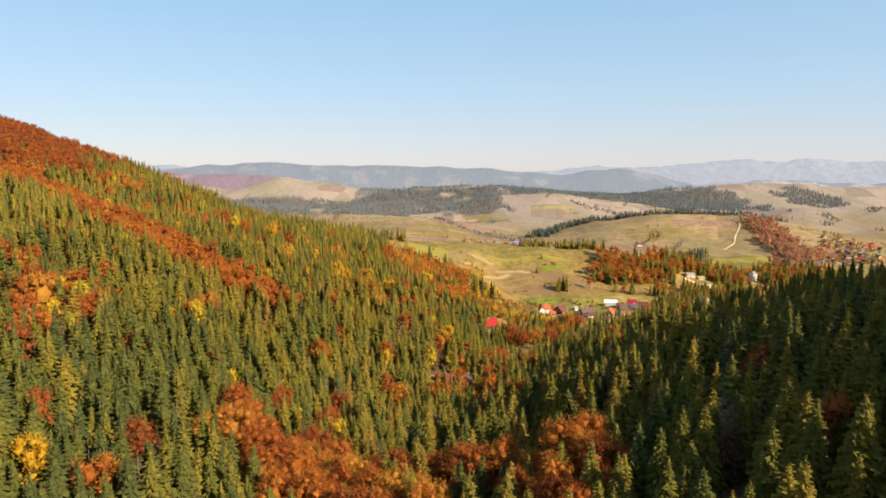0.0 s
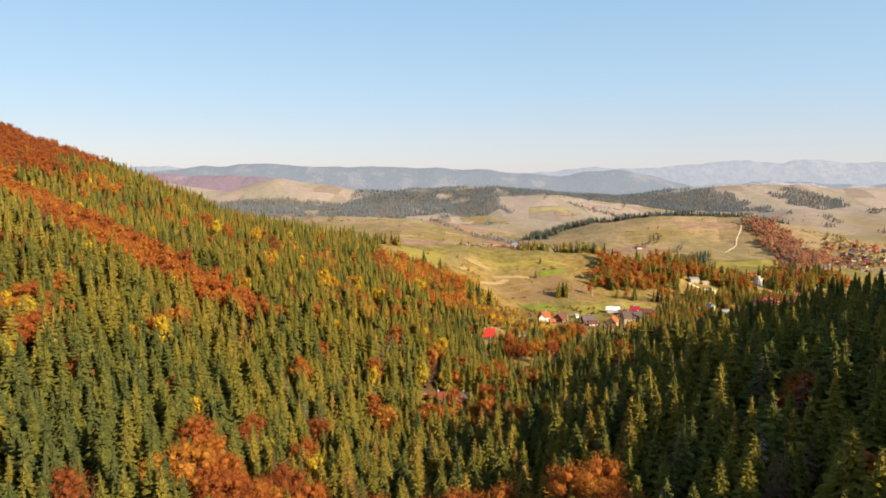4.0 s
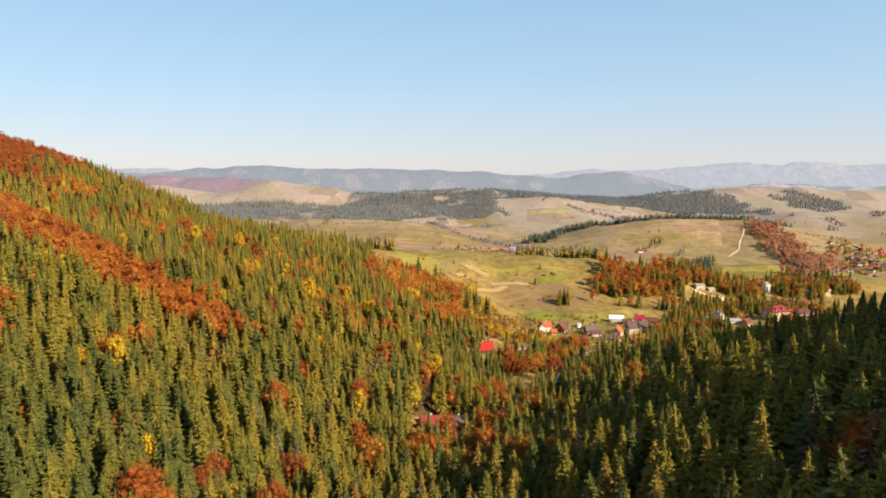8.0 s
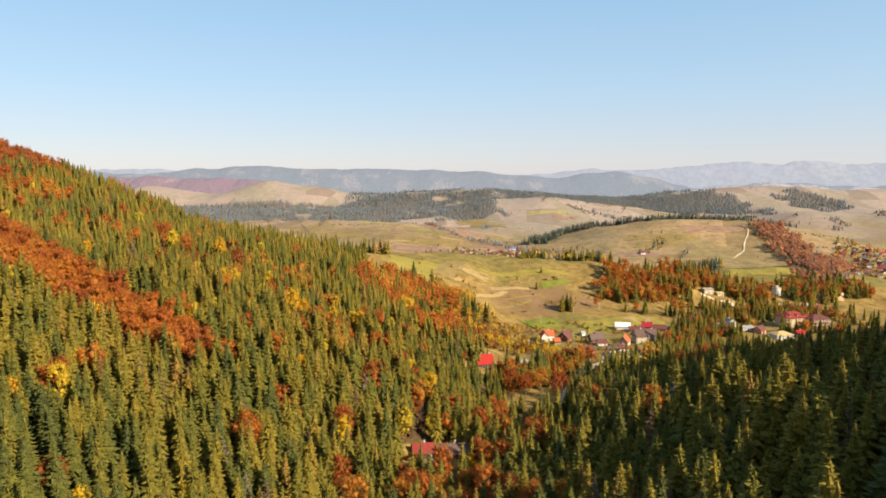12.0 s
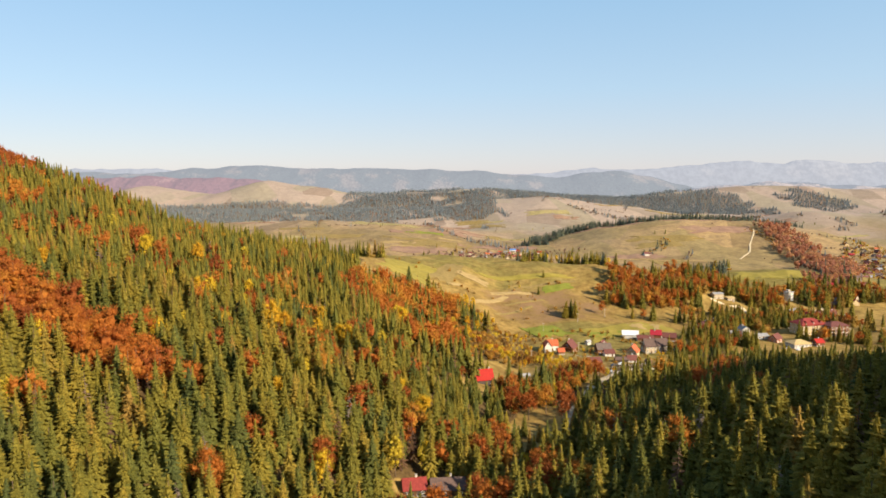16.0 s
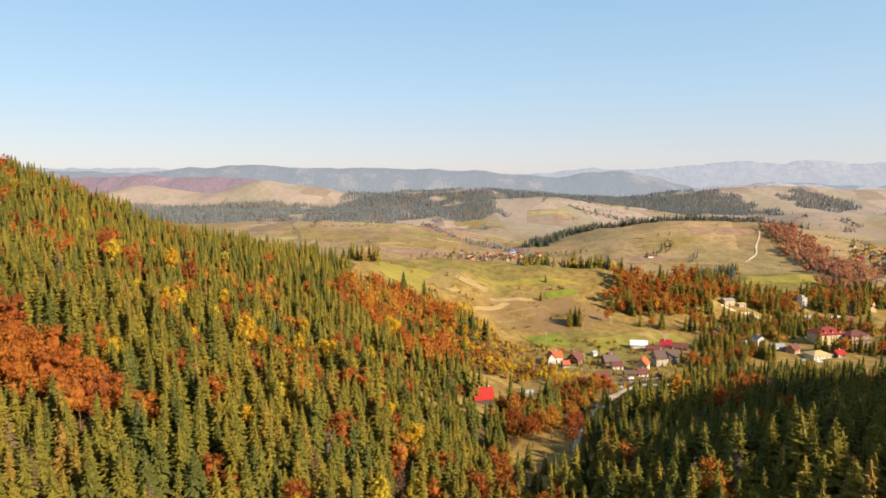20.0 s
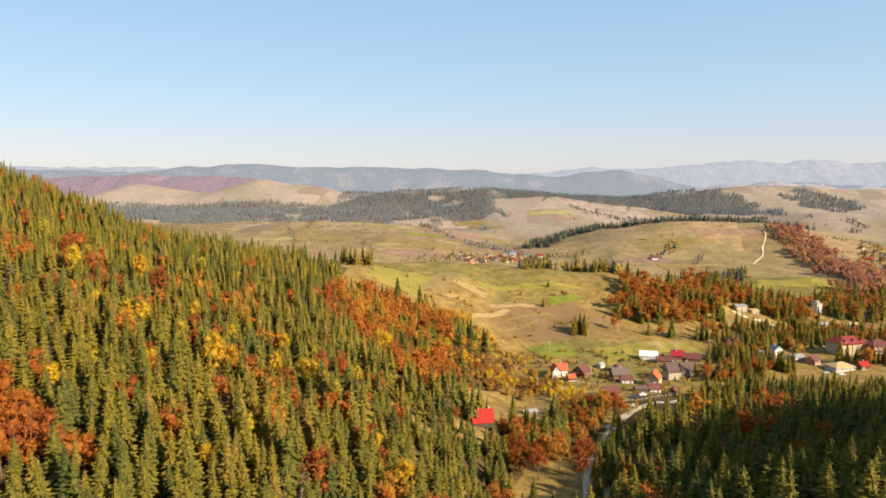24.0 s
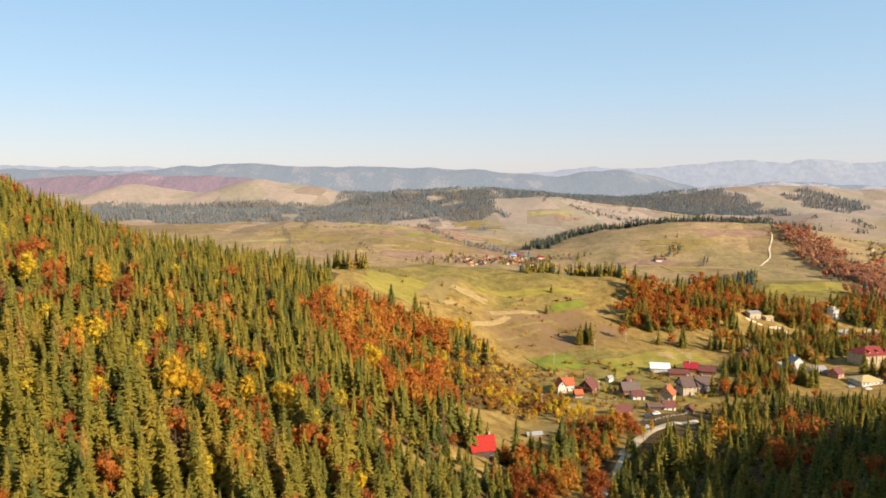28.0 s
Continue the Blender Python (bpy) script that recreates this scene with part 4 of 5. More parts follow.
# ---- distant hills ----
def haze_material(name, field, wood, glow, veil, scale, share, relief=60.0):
    """Far land of fields and woods; the haze before it is put into its own emission."""
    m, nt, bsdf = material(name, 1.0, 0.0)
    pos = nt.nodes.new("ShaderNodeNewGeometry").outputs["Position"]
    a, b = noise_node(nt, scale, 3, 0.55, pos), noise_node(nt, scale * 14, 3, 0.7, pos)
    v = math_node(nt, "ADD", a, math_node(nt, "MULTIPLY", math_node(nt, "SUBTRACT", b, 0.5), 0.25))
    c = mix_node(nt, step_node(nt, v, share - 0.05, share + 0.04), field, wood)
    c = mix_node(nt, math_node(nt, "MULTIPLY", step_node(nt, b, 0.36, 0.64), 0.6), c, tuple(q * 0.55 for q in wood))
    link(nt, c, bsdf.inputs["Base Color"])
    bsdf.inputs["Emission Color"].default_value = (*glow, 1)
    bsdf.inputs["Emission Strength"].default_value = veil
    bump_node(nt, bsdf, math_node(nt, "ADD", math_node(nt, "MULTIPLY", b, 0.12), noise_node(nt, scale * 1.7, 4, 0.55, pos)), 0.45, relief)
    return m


# haze colour that the far ranges emit themselves
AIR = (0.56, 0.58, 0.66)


def far_range(name, label, y0, depth, mat, x0, x1, n, pairs, rough, seed):
    """A range of hills as a solid swell, with its foot below the land."""
    xs = np.linspace(x0, x1, n)
    v = np.linspace(-1, 1, 41)
    X, V = np.meshgrid(xs, v)
    top = curve(xs, *pairs)
    top = top + rough * wave(xs, 0 * xs, (x1 - x0) / 14, seed) + 0.35 * rough * wave(xs, 0 * xs, (x1 - x0) / 60, seed + 1)
    Y = y0 + V * depth
    Z = -70 + (top[None, :] + 70) * np.cos(V * np.pi / 2) ** 1.3 + rough * 0.8 * wave(X, Y, depth * 0.8, seed + 2) * (1 - np.abs(V))
    i = (np.arange(40)[:, None] * n + np.arange(n - 1)[None, :]).ravel()
    faces = np.stack([i, i + 1, i + n + 1, i + n], -1)
    return tagged(new(name, np_mesh(name, np.stack([X.ravel(), Y.ravel(), Z.ravel()], -1), faces, mat)), label, "hills", kind="structure")


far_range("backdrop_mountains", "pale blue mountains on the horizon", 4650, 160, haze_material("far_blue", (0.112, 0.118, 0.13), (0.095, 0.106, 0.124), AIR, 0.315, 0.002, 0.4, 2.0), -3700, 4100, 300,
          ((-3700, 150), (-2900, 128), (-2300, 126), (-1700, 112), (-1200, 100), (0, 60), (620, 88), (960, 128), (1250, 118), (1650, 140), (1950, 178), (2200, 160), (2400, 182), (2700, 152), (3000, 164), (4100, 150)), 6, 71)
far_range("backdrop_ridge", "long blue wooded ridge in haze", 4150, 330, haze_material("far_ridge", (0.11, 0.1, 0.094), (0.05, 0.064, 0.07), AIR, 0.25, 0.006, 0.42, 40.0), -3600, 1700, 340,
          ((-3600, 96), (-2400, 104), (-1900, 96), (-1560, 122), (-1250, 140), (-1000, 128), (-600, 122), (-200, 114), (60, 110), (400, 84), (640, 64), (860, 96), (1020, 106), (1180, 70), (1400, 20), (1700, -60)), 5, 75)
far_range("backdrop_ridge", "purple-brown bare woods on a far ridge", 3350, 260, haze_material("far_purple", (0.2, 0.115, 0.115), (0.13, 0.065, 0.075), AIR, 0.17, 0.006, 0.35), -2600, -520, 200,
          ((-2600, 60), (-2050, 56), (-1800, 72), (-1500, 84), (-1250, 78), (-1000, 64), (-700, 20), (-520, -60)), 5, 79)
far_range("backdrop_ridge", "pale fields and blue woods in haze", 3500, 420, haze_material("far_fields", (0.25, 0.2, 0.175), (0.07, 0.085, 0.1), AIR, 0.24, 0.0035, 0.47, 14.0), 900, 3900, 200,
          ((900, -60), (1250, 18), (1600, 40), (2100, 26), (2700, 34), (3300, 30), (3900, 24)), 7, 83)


# ---- fields, lawns and the dirt road, laid on the ground ----
def draped(name, label, category, mat, centre, length, width, turn, lift=0.14, wobble=0.22, n=14, m=6):
    """A patch of land cover: a slab a hand high that follows the ground."""
    u, v = np.meshgrid(np.linspace(-1, 1, n), np.linspace(-1, 1, m))
    k = 1 + wobble * wave(u * 10, v * 10, 9, int(abs(centre[0] * 7 + centre[1])))
    c, s = math.cos(turn), math.sin(turn)
    X = centre[0] + (u * length * c - v * width * s) * 0.5 * k
    Y = centre[1] + (u * length * s + v * width * c) * 0.5 * k
    Z = land(X, Y) + lift
    top = np.stack([X.ravel(), Y.ravel(), Z.ravel()], -1)
    i = (np.arange(m - 1)[:, None] * n + np.arange(n - 1)[None, :]).ravel()
    faces = np.stack([i, i + 1, i + n + 1, i + n], -1)
    rim = np.concatenate([np.arange(n), np.arange(1, m) * n + n - 1, (m - 1) * n + np.arange(n - 2, -1, -1), np.arange(m - 2, 0, -1) * n])
    low = top[rim] - (0, 0, lift + 0.6)
    b = len(top) + np.arange(len(rim))
    side = np.stack([rim, b, np.roll(b, -1), np.roll(rim, -1)], -1)
    return tagged(new(name, np_mesh(name, np.concatenate([top, low]), np.concatenate([faces, side]), mat, None, False)), label, category, kind="structure")


def soil(name, a, b, scale=0.25):
    m, nt, bsdf = material(name, 0.95, 0.1)
    n1, n2 = noise_node(nt, scale, 5, 0.7), noise_node(nt, scale * 8, 4, 0.7)
    c = mix_node(nt, step_node(nt, n1, 0.35, 0.65), a, b)
    c = mix_node(nt, math_node(nt, "MULTIPLY", step_node(nt, n2, 0.4, 0.8), 0.4), c, tuple(q * 0.6 for q in a))
    link(nt, c, bsdf.inputs["Base Color"])
    bump_node(nt, bsdf, n2, 0.5, 0.15)
    return m


STUBBLE = soil("stubble", (0.29, 0.2, 0.08), (0.37, 0.265, 0.115))
LAWN = soil("lawn", (0.15, 0.165, 0.022), (0.21, 0.21, 0.035), 0.12)
FAR_OLIVE = soil("far_olive", (0.25, 0.205, 0.085), (0.33, 0.265, 0.12), 0.1)
OLIVE = soil("olive_meadow", (0.225, 0.18, 0.034), (0.30, 0.235, 0.05), 0.1)
FALLOW = soil("fallow", (0.2, 0.143, 0.05), (0.27, 0.19, 0.068))
DIRT = soil("dirt", (0.5, 0.4, 0.25), (0.64, 0.52, 0.34), 0.5)
for c, l, w, a, mat, lab in (
        ((39, 704), 56, 6, 0.93, STUBBLE, "straw-coloured stubble strip"), ((61, 735), 42, 6, 0.33, STUBBLE, "straw-coloured stubble strip"), ((24, 753), 32, 13, -0.4, STUBBLE, "straw-coloured stubble plot"), ((9, 716), 14, 6, 0.7, STUBBLE, "straw-coloured stubble plot"),
        ((100, 762), 60, 4, 0.3, FALLOW, "brown terrace edge on the meadow"), ((60, 690), 50, 3, 0.75, FALLOW, "brown terrace edge on the meadow"), ((72, 716), 44, 3, 0.5, FALLOW, "brown terrace edge on the meadow"),
        ((-36, 722), 84, 44, 1.45, OLIVE, "yellow-green mown field on the crest"), ((0, 748), 76, 20, 1.35, FALLOW, "brown-olive fallow field on the crest"), ((108, 754), 30, 12, 0.3, LAWN, "fresh green plot on the meadow"), ((78, 778), 90, 10, 0.1, OLIVE, "yellow-green strip on the crest"),
        ((82, 644), 30, 26, 0.4, LAWN, "small green lawn on the slope"), ((148, 654), 88, 26, 0.5, OLIVE, "bright green pasture"), ((130, 640), 34, 12, 0.5, LAWN, "fresh green patch of pasture"),
        ((172, 668), 30, 16, 0.25, STUBBLE, "mown strip beside the pasture"),
        ((-150, 1362), 60, 14, 0.1, STUBBLE, "pale stubble plot on a far field"), ((-88, 1384), 52, 13, 0.15, STUBBLE, "pale stubble plot on a far field"), ((-110, 1420), 50, 18, 0.12, STUBBLE, "pale stubble plot on a far field"),
        ((0, 1500), 50, 18, 0.1, STUBBLE, "pale stubble plot on a far field"), ((-330, 1560), 90, 26, 0.05, FALLOW, "brown fallow plot on a far field"), ((-240, 1480), 110, 40, 0.1, FALLOW, "brown fallow plot on a far field"),
        ((-60, 1560), 90, 34, 0.1, LAWN, "green plot on a far field"), ((-470, 1600), 40, 9, 0.1, STUBBLE, "pale stubble plot on a far field"), ((330, 1262), 260, 6, -0.25, STUBBLE, "pale path below the bare hill"),
        ((300, 925), 60, 22, 0.2, OLIVE, "bright green pasture"), ((400, 905), 110, 40, 0.0, OLIVE, "green pasture on the slope"), ((60, 520), 26, 14, 0.4, FALLOW, "brown garden plot")):
    draped("field", lab, "field", mat, c, l, w, a, 0.32 if c[1] < 1000 else 0.5, 0.02 if w < 8 else 0.2)
rf = random.Random(12)
HEATH = soil("heath", (0.22, 0.13, 0.09), (0.30, 0.19, 0.12), 0.05)
for k in range(64):
    x, y = rf.uniform(-620, 900), rf.uniform(1220, 2500)
    mat, lab = rf.choice(((FALLOW, "brown fallow plot among far fields"), (FALLOW, "brown fallow plot among far fields"), (FAR_OLIVE, "olive-green plot among far fields"), (HEATH, "dull brown pasture among far fields"), (HEATH, "dull brown pasture among far fields")))
    draped("field", lab, "field", mat, (x * (0.6 + y / 3600), y), rf.uniform(50, 150), rf.uniform(18, 60), rf.uniform(-0.25, 0.35), 0.5, 0.25)
for k in range(26):
    x, y, a, L = rf.uniform(-500, 900), rf.uniform(1150, 2450), rf.choice((rf.uniform(-0.4, 0.4), rf.uniform(1.0, 2.0))), rf.uniform(60, 180)
    belt("hedge", "dull brown hedgerow between far fields", [("far_leaf", 0.7), ("far_fir", 0.3)], ((x, y), (x + L * math.cos(a), y + L * math.sin(a))), 6, 7, 4, 9)


def way(name, label, pts, width, mat, lift=0.16):
    P = np.array(pts, float)
    t = np.linspace(0, len(P) - 1, len(P) * 8)
    cx, cy = np.interp(t, range(len(P)), P[:, 0]), np.interp(t, range(len(P)), P[:, 1])
    k = np.ones(7) / 7
    cx[3:-3], cy[3:-3] = np.convolve(cx, k, "valid"), np.convolve(cy, k, "valid")
    dx, dy = np.gradient(cx), np.gradient(cy)
    L = np.hypot(dx, dy)
    v = np.linspace(-1, 1, 5)
    w = width * 0.5 * (1 + 0.12 * wave(cx, cy, 15, 5))
    X = cx[:, None] - (dy / L * w)[:, None] * v
    Y = cy[:, None] + (dx / L * w)[:, None] * v
    Z = land(X, Y) + lift - 0.25 * (np.abs(v) == 1)
    n = 5
    i = (np.arange(len(t) - 1)[:, None] * n + np.arange(n - 1)[None, :]).ravel()
    faces = np.stack([i, i + n, i + n + 1, i + 1], -1)
    return tagged(new(name, np_mesh(name, np.stack([X.ravel(), Y.ravel(), Z.ravel()], -1), faces, mat)), label, "road", kind="structure")


way("road", "narrow pale track up the wooded valley", ROAD[:6], 2.4, DIRT, 0.4)
way("road", "pale unpaved road to the houses", ROAD[5:], 5.4, DIRT, 0.5)
way("road", "pale track to a building site", ((262, 765), (278, 752), (290, 756), (286, 742)), 5.0, DIRT)
way("road", "white track over the bare hill", ((502, 1254), (545, 1310), (566, 1360), (600, 1420), (612, 1450)), 2.8, DIRT, 0.9)
way("road", "trodden path on the pasture", ((440, 905), (470, 960), (520, 1050)), 3.5, FALLOW, 0.3)
way("road", "pale yard road in the village", ((300, 690), (330, 730), (370, 770), (420, 830), (520, 980), (640, 1120)), 6.0, DIRT, 0.3)


# ---- buildings ----
def part(name, bm, mat, parent, label=""):
    me = bpy.data.meshes.new(name)
    bm.to_mesh(me)
    bm.free()
    me.materials.append(mat)
    o = new(name, me)
    o.parent = parent
    return tagged(o, label)


def solid(*pieces):
    """A bmesh of closed pieces, each a list of corners and of faces."""
    bm = bmesh.new()
    for co, faces in pieces:
        vs = [bm.verts.new(c) for c in co]
        for f in faces:
            bm.faces.new([vs[i] for i in f])
    bmesh.ops.recalc_face_normals(bm, faces=bm.faces)
    return bm


def box(x0, x1, y0, y1, z0, z1):
    return ([(x0, y0, z0), (x1, y0, z0), (x1, y1, z0), (x0, y1, z0), (x0, y0, z1), (x1, y0, z1), (x1, y1, z1), (x0, y1, z1)],
            [(0, 3, 2, 1), (4, 5, 6, 7), (0, 1, 5, 4), (1, 2, 6, 5), (2, 3, 7, 6), (3, 0, 4, 7)])


def gable_body(w, d, h, rh):
    """Walls with two gables; the ridge runs along x."""
    a, b = w / 2, d / 2
    return ([(-a, -b, -1.2), (a, -b, -1.2), (a, b, -1.2), (-a, b, -1.2), (-a, -b, h), (a, -b, h), (a, b, h), (-a, b, h), (-a, 0, h + rh), (a, 0, h + rh)],
            [(0, 3, 2, 1), (0, 1, 5, 4), (2, 3, 7, 6), (1, 2, 6, 9, 5), (3, 0, 4, 8, 7), (4, 5, 9, 8), (6, 7, 8, 9)])


def slope_slab(w, d, h, rh, side, over, t=0.16):
    """One roof slope, with eaves and verges that stand over the walls."""
    a, b = w / 2 + over, d / 2
    k = rh / b
    e, ze = b + over, h - k * over
    s = -1 if side == 0 else 1
    co = [(-a, s * e, ze + 0.06), (a, s * e, ze + 0.06), (a, 0, h + rh + 0.06), (-a, 0, h + rh + 0.06)]
    co += [(x, y, z + t) for x, y, z in co]
    return (co, [(0, 1, 2, 3), (4, 5, 6, 7), (0, 1, 5, 4), (1, 2, 6, 5), (2, 3, 7, 6), (3, 0, 4, 7)])


def hip_roof(w, d, h, rh, over, t=0.18):
    a, b = w / 2 + over, d / 2 + over
    rl = max(0.2, (w - d) / 2)
    co = [(-a, -b, h), (a, -b, h), (a, b, h), (-a, b, h), (-a, -b, h + t), (a, -b, h + t), (a, b, h + t), (-a, b, h + t), (-rl, 0, h + rh), (rl, 0, h + rh)]
    return (co, [(0, 3, 2, 1), (0, 1, 5, 4), (1, 2, 6, 5), (2, 3, 7, 6), (3, 0, 4, 7), (4, 5, 9, 8), (6, 7, 8, 9), (5, 6, 9), (7, 4, 8)])


def roof_metal(name, colour, ribs=3.0):
    m, nt, bsdf = material(name, 0.7, 0.2)
    tc = nt.nodes.new("ShaderNodeTexCoord").outputs["Object"]
    n = noise_node(nt, 1.1, 5, 0.65, tc)
    c = mix_node(nt, step_node(nt, n, 0.3, 0.75), tuple(q * 0.78 for q in colour), tuple(min(1, q * 1.15) for q in colour))
    sp = nt.nodes.new("ShaderNodeSeparateXYZ")
    link(nt, tc, sp.inputs[0])
    wv = math_node(nt, "ABSOLUTE", math_node(nt, "SINE", math_node(nt, "MULTIPLY", sp.outputs["X"], ribs * 2)))
    seam = step_node(nt, wv, 0.0, 0.25)
    c = mix_node(nt, seam, mix_node(nt, 1.0, c, (0.72, 0.72, 0.72), "MULTIPLY"), c)
    link(nt, c, bsdf.inputs["Base Color"])
    bump_node(nt, bsdf, wv, 0.4, 0.05)
    return m


ROOFS = {k: roof_metal("roof_" + k, c) for k, c in (("red", (0.36, 0.022, 0.015)), ("orange", (0.45, 0.11, 0.045)), ("maroon", (0.145, 0.052, 0.042)), ("brown", (0.125, 0.08, 0.064)),
         ("grey", (0.15, 0.11, 0.092)), ("crimson", (0.33, 0.02, 0.035)), ("rust", (0.24, 0.038, 0.03)), ("white", (0.66, 0.66, 0.66)), ("tan", (0.5, 0.36, 0.16)), ("blue", (0.08, 0.2, 0.5)), ("slate", (0.3, 0.29, 0.28)))}
WALLS = {k: plain("wall_" + k, c, 0.9, 0.15, 0.6, 0.15) for k, c in (("white", (0.62, 0.58, 0.51)), ("cream", (0.52, 0.39, 0.22)), ("wood", (0.2, 0.09, 0.045)), ("dark", (0.09, 0.07, 0.06)),
         ("grey", (0.25, 0.205, 0.17)), ("brick", (0.45, 0.2, 0.12)), ("beige", (0.48, 0.39, 0.27)))}
FRAME_W, FRAME_B = plain("frame_white", (0.75, 0.74, 0.7), 0.6), plain("frame_brown", (0.12, 0.06, 0.03), 0.6)
CHIM = plain("chimney_plaster", (0.6, 0.5, 0.42), 0.9)
STONE = plain("plinth_stone", (0.4, 0.38, 0.34), 0.95, 0.1, 1.5, 0.3)


def glass_material():
    m, nt, bsdf = material("pane_glass", 0.08, 0.5)
    bsdf.inputs["Base Color"].default_value = (0.03, 0.035, 0.04, 1)
    return m


GLASS = glass_material()
SHARED = {}


def shared(key, make, mat):
    if key not in SHARED:
        bm = make()
        me = bpy.data.meshes.new(key[0])
        bm.to_mesh(me)
        bm.free()
        me.materials.append(mat)
        SHARED[key] = me
    return SHARED[key]


def window(parent, x, y, z, facing, w=1.1, h=1.3, frame_mat=FRAME_W):
    """A framed window with its pane; facing: degrees from the front (-y)."""
    def make():
        t = 0.12
        return solid(box(-w / 2, w / 2, -0.06, 0.1, -h / 2, -h / 2 + t), box(-w / 2, w / 2, -0.06, 0.1, h / 2 - t, h / 2), box(-w / 2, -w / 2 + t, -0.06, 0.1, -h / 2 + t, h / 2 - t),
                     box(w / 2 - t, w / 2, -0.06, 0.1, -h / 2 + t, h / 2 - t), box(-0.05, 0.05, -0.04, 0.1, -h / 2 + t, h / 2 - t))
    o = new("window", shared(("window_frame", w, h, frame_mat.name), make, frame_mat))
    o.parent, o.matrix_basis = parent, pose(x, y, z, 0, 0, facing)
    p = new("pane", shared(("pane", w, h), lambda: solid(box(-w / 2 + 0.1, w / 2 - 0.1, -0.01, 0.08, -h / 2 + 0.1, h / 2 - 0.1)), GLASS))
    p.parent = o
    return o


def house(x, y, rz, w, d, h, rh, wall, roof, label, gable_wall=None, over=0.5, chimneys=1, rows=1, few=False, z=None, name="house", balcony=False, plinth=True, frame_mat=FRAME_W):
    ob = tagged(new(name), label, "house", "houses of the valley")
    c, s = math.cos(radians(rz)), math.sin(radians(rz))
    ground_z = min(height(x + i * w / 2 * c - j * d / 2 * s, y + i * w / 2 * s + j * d / 2 * c) for i in (-1, 1) for j in (-1, 1)) if z is None else z
    ob.matrix_basis = pose(x, y, ground_z + 0.3, 0, 0, rz)
    part("wall", solid(gable_body(w, d, h, rh)), WALLS[wall], ob)
    if gable_wall:
        for sx in (-1, 1):
            a, b = sx * (w / 2 + 0.03), sx * (w / 2 - 0.1)
            e = d / 2 * 0.97
            co = [(a, -e, h), (a, e, h), (a, 0, h + rh * 0.97), (b, -e, h), (b, e, h), (b, 0, h + rh * 0.97)]
            part("gable", solid((co, [(0, 1, 2), (3, 4, 5), (0, 1, 4, 3), (1, 2, 5, 4), (2, 0, 3, 5)])), WALLS[gable_wall], ob, "timber gable")
    for k in (0, 1):
        part("roof_slope", solid(slope_slab(w, d, h, rh, k, over)), ROOFS[roof], ob)
    if few:
        for k in (-0.25, 0.25):
            window(ob, k * w, -d / 2, h * 0.55, 0, 1.0, 1.2, frame_mat)
        if chimneys:
            part("chimney", solid(box(w * 0.15, w * 0.15 + 0.6, -0.3, 0.3, h + rh * 0.4, h + rh + 0.9)), CHIM, ob)
        return ob
    part("ridge_cap", solid(([(-w / 2 - over, -0.25, h + rh + 0.1), (w / 2 + over, -0.25, h + rh + 0.1), (w / 2 + over, 0, h + rh + 0.3), (-w / 2 - over, 0, h + rh + 0.3), (w / 2 + over, 0.25, h + rh + 0.1), (-w / 2 - over, 0.25, h + rh + 0.1)],
                             [(0, 1, 2, 3), (3, 2, 4, 5), (0, 5, 4, 1), (1, 4, 2), (0, 3, 5)])), ROOFS[roof], ob)
    for k in range(chimneys):
        cx = (k - (chimneys - 1) / 2) * w * 0.5 + 0.1 * w
        ch = part("chimney", solid(box(cx - 0.35, cx + 0.35, 0.3, 1.0, h + rh * 0.35, h + rh + 0.9)), CHIM, ob)
        part("chimney_cap", solid(box(cx - 0.45, cx + 0.45, 0.2, 1.1, h + rh + 0.9, h + rh + 1.05)), STONE, ch)
    if plinth:
        part("plinth", solid(box(-w / 2 - 0.08, w / 2 + 0.08, -d / 2 - 0.08, d / 2 + 0.08, -1.3, 0.45)), STONE, ob)
    n = max(2, int(w // 2.6))
    for row in range(rows):
        zz = 1.6 + row * 2.7
        if zz + 0.7 > h:
            break
        for i in range(n):
            wx = (i + 0.5) / n * w - w / 2
            if row == 0 and i == n // 2:
                dr = part("door", solid(box(wx - 0.5, wx + 0.5, -d / 2 - 0.09, -d / 2 + 0.05, 0, 2.1)), FRAME_B, ob)
                part("handle", solid(box(wx + 0.35, wx + 0.4, -d / 2 - 0.16, -d / 2 - 0.09, 1.0, 1.12)), STONE, dr)
            else:
                window(ob, wx, -d / 2, zz, 0, 1.1, 1.3, frame_mat)
        for sx, f in ((-1, -90), (1, 90)):
            for k in (-0.25, 0.25):
                window(ob, sx * w / 2, k * d, zz, f, 1.0, 1.3, frame_mat)
    for sx, f in ((-1, -90), (1, 90)):
        if rh > 2.2:
            window(ob, sx * (w / 2 + (0.03 if gable_wall else 0)), 0, h + rh * 0.35, f, 1.1, 1.2, frame_mat)
    if balcony:
        for sx in (-1,):
            bl = part("balcony", solid(box(sx * (w / 2 + 1.3), sx * w / 2, -d / 2, d / 2, h - 0.25, h - 0.1)), WALLS["wood"], ob)
            part("railing", solid(box(sx * (w / 2 + 1.3), sx * (w / 2 + 1.22), -d / 2, d / 2, h + 0.7, h + 0.8),
                                  *[box(sx * (w / 2 + 1.3), sx * (w / 2 + 1.22), yy - 0.05, yy + 0.05, h - 0.1, h + 0.7) for yy in np.linspace(-d / 2 + 0.1, d / 2 - 0.1, 12)]), WALLS["wood"], bl)
            for yy in (-d / 2 + 0.1, d / 2 - 0.1):
                part("post", solid(box(sx * (w / 2 + 1.3), sx * (w / 2 + 1.15), yy - 0.08, yy + 0.08, -1, h - 0.25)), WALLS["wood"], ob)
    return ob


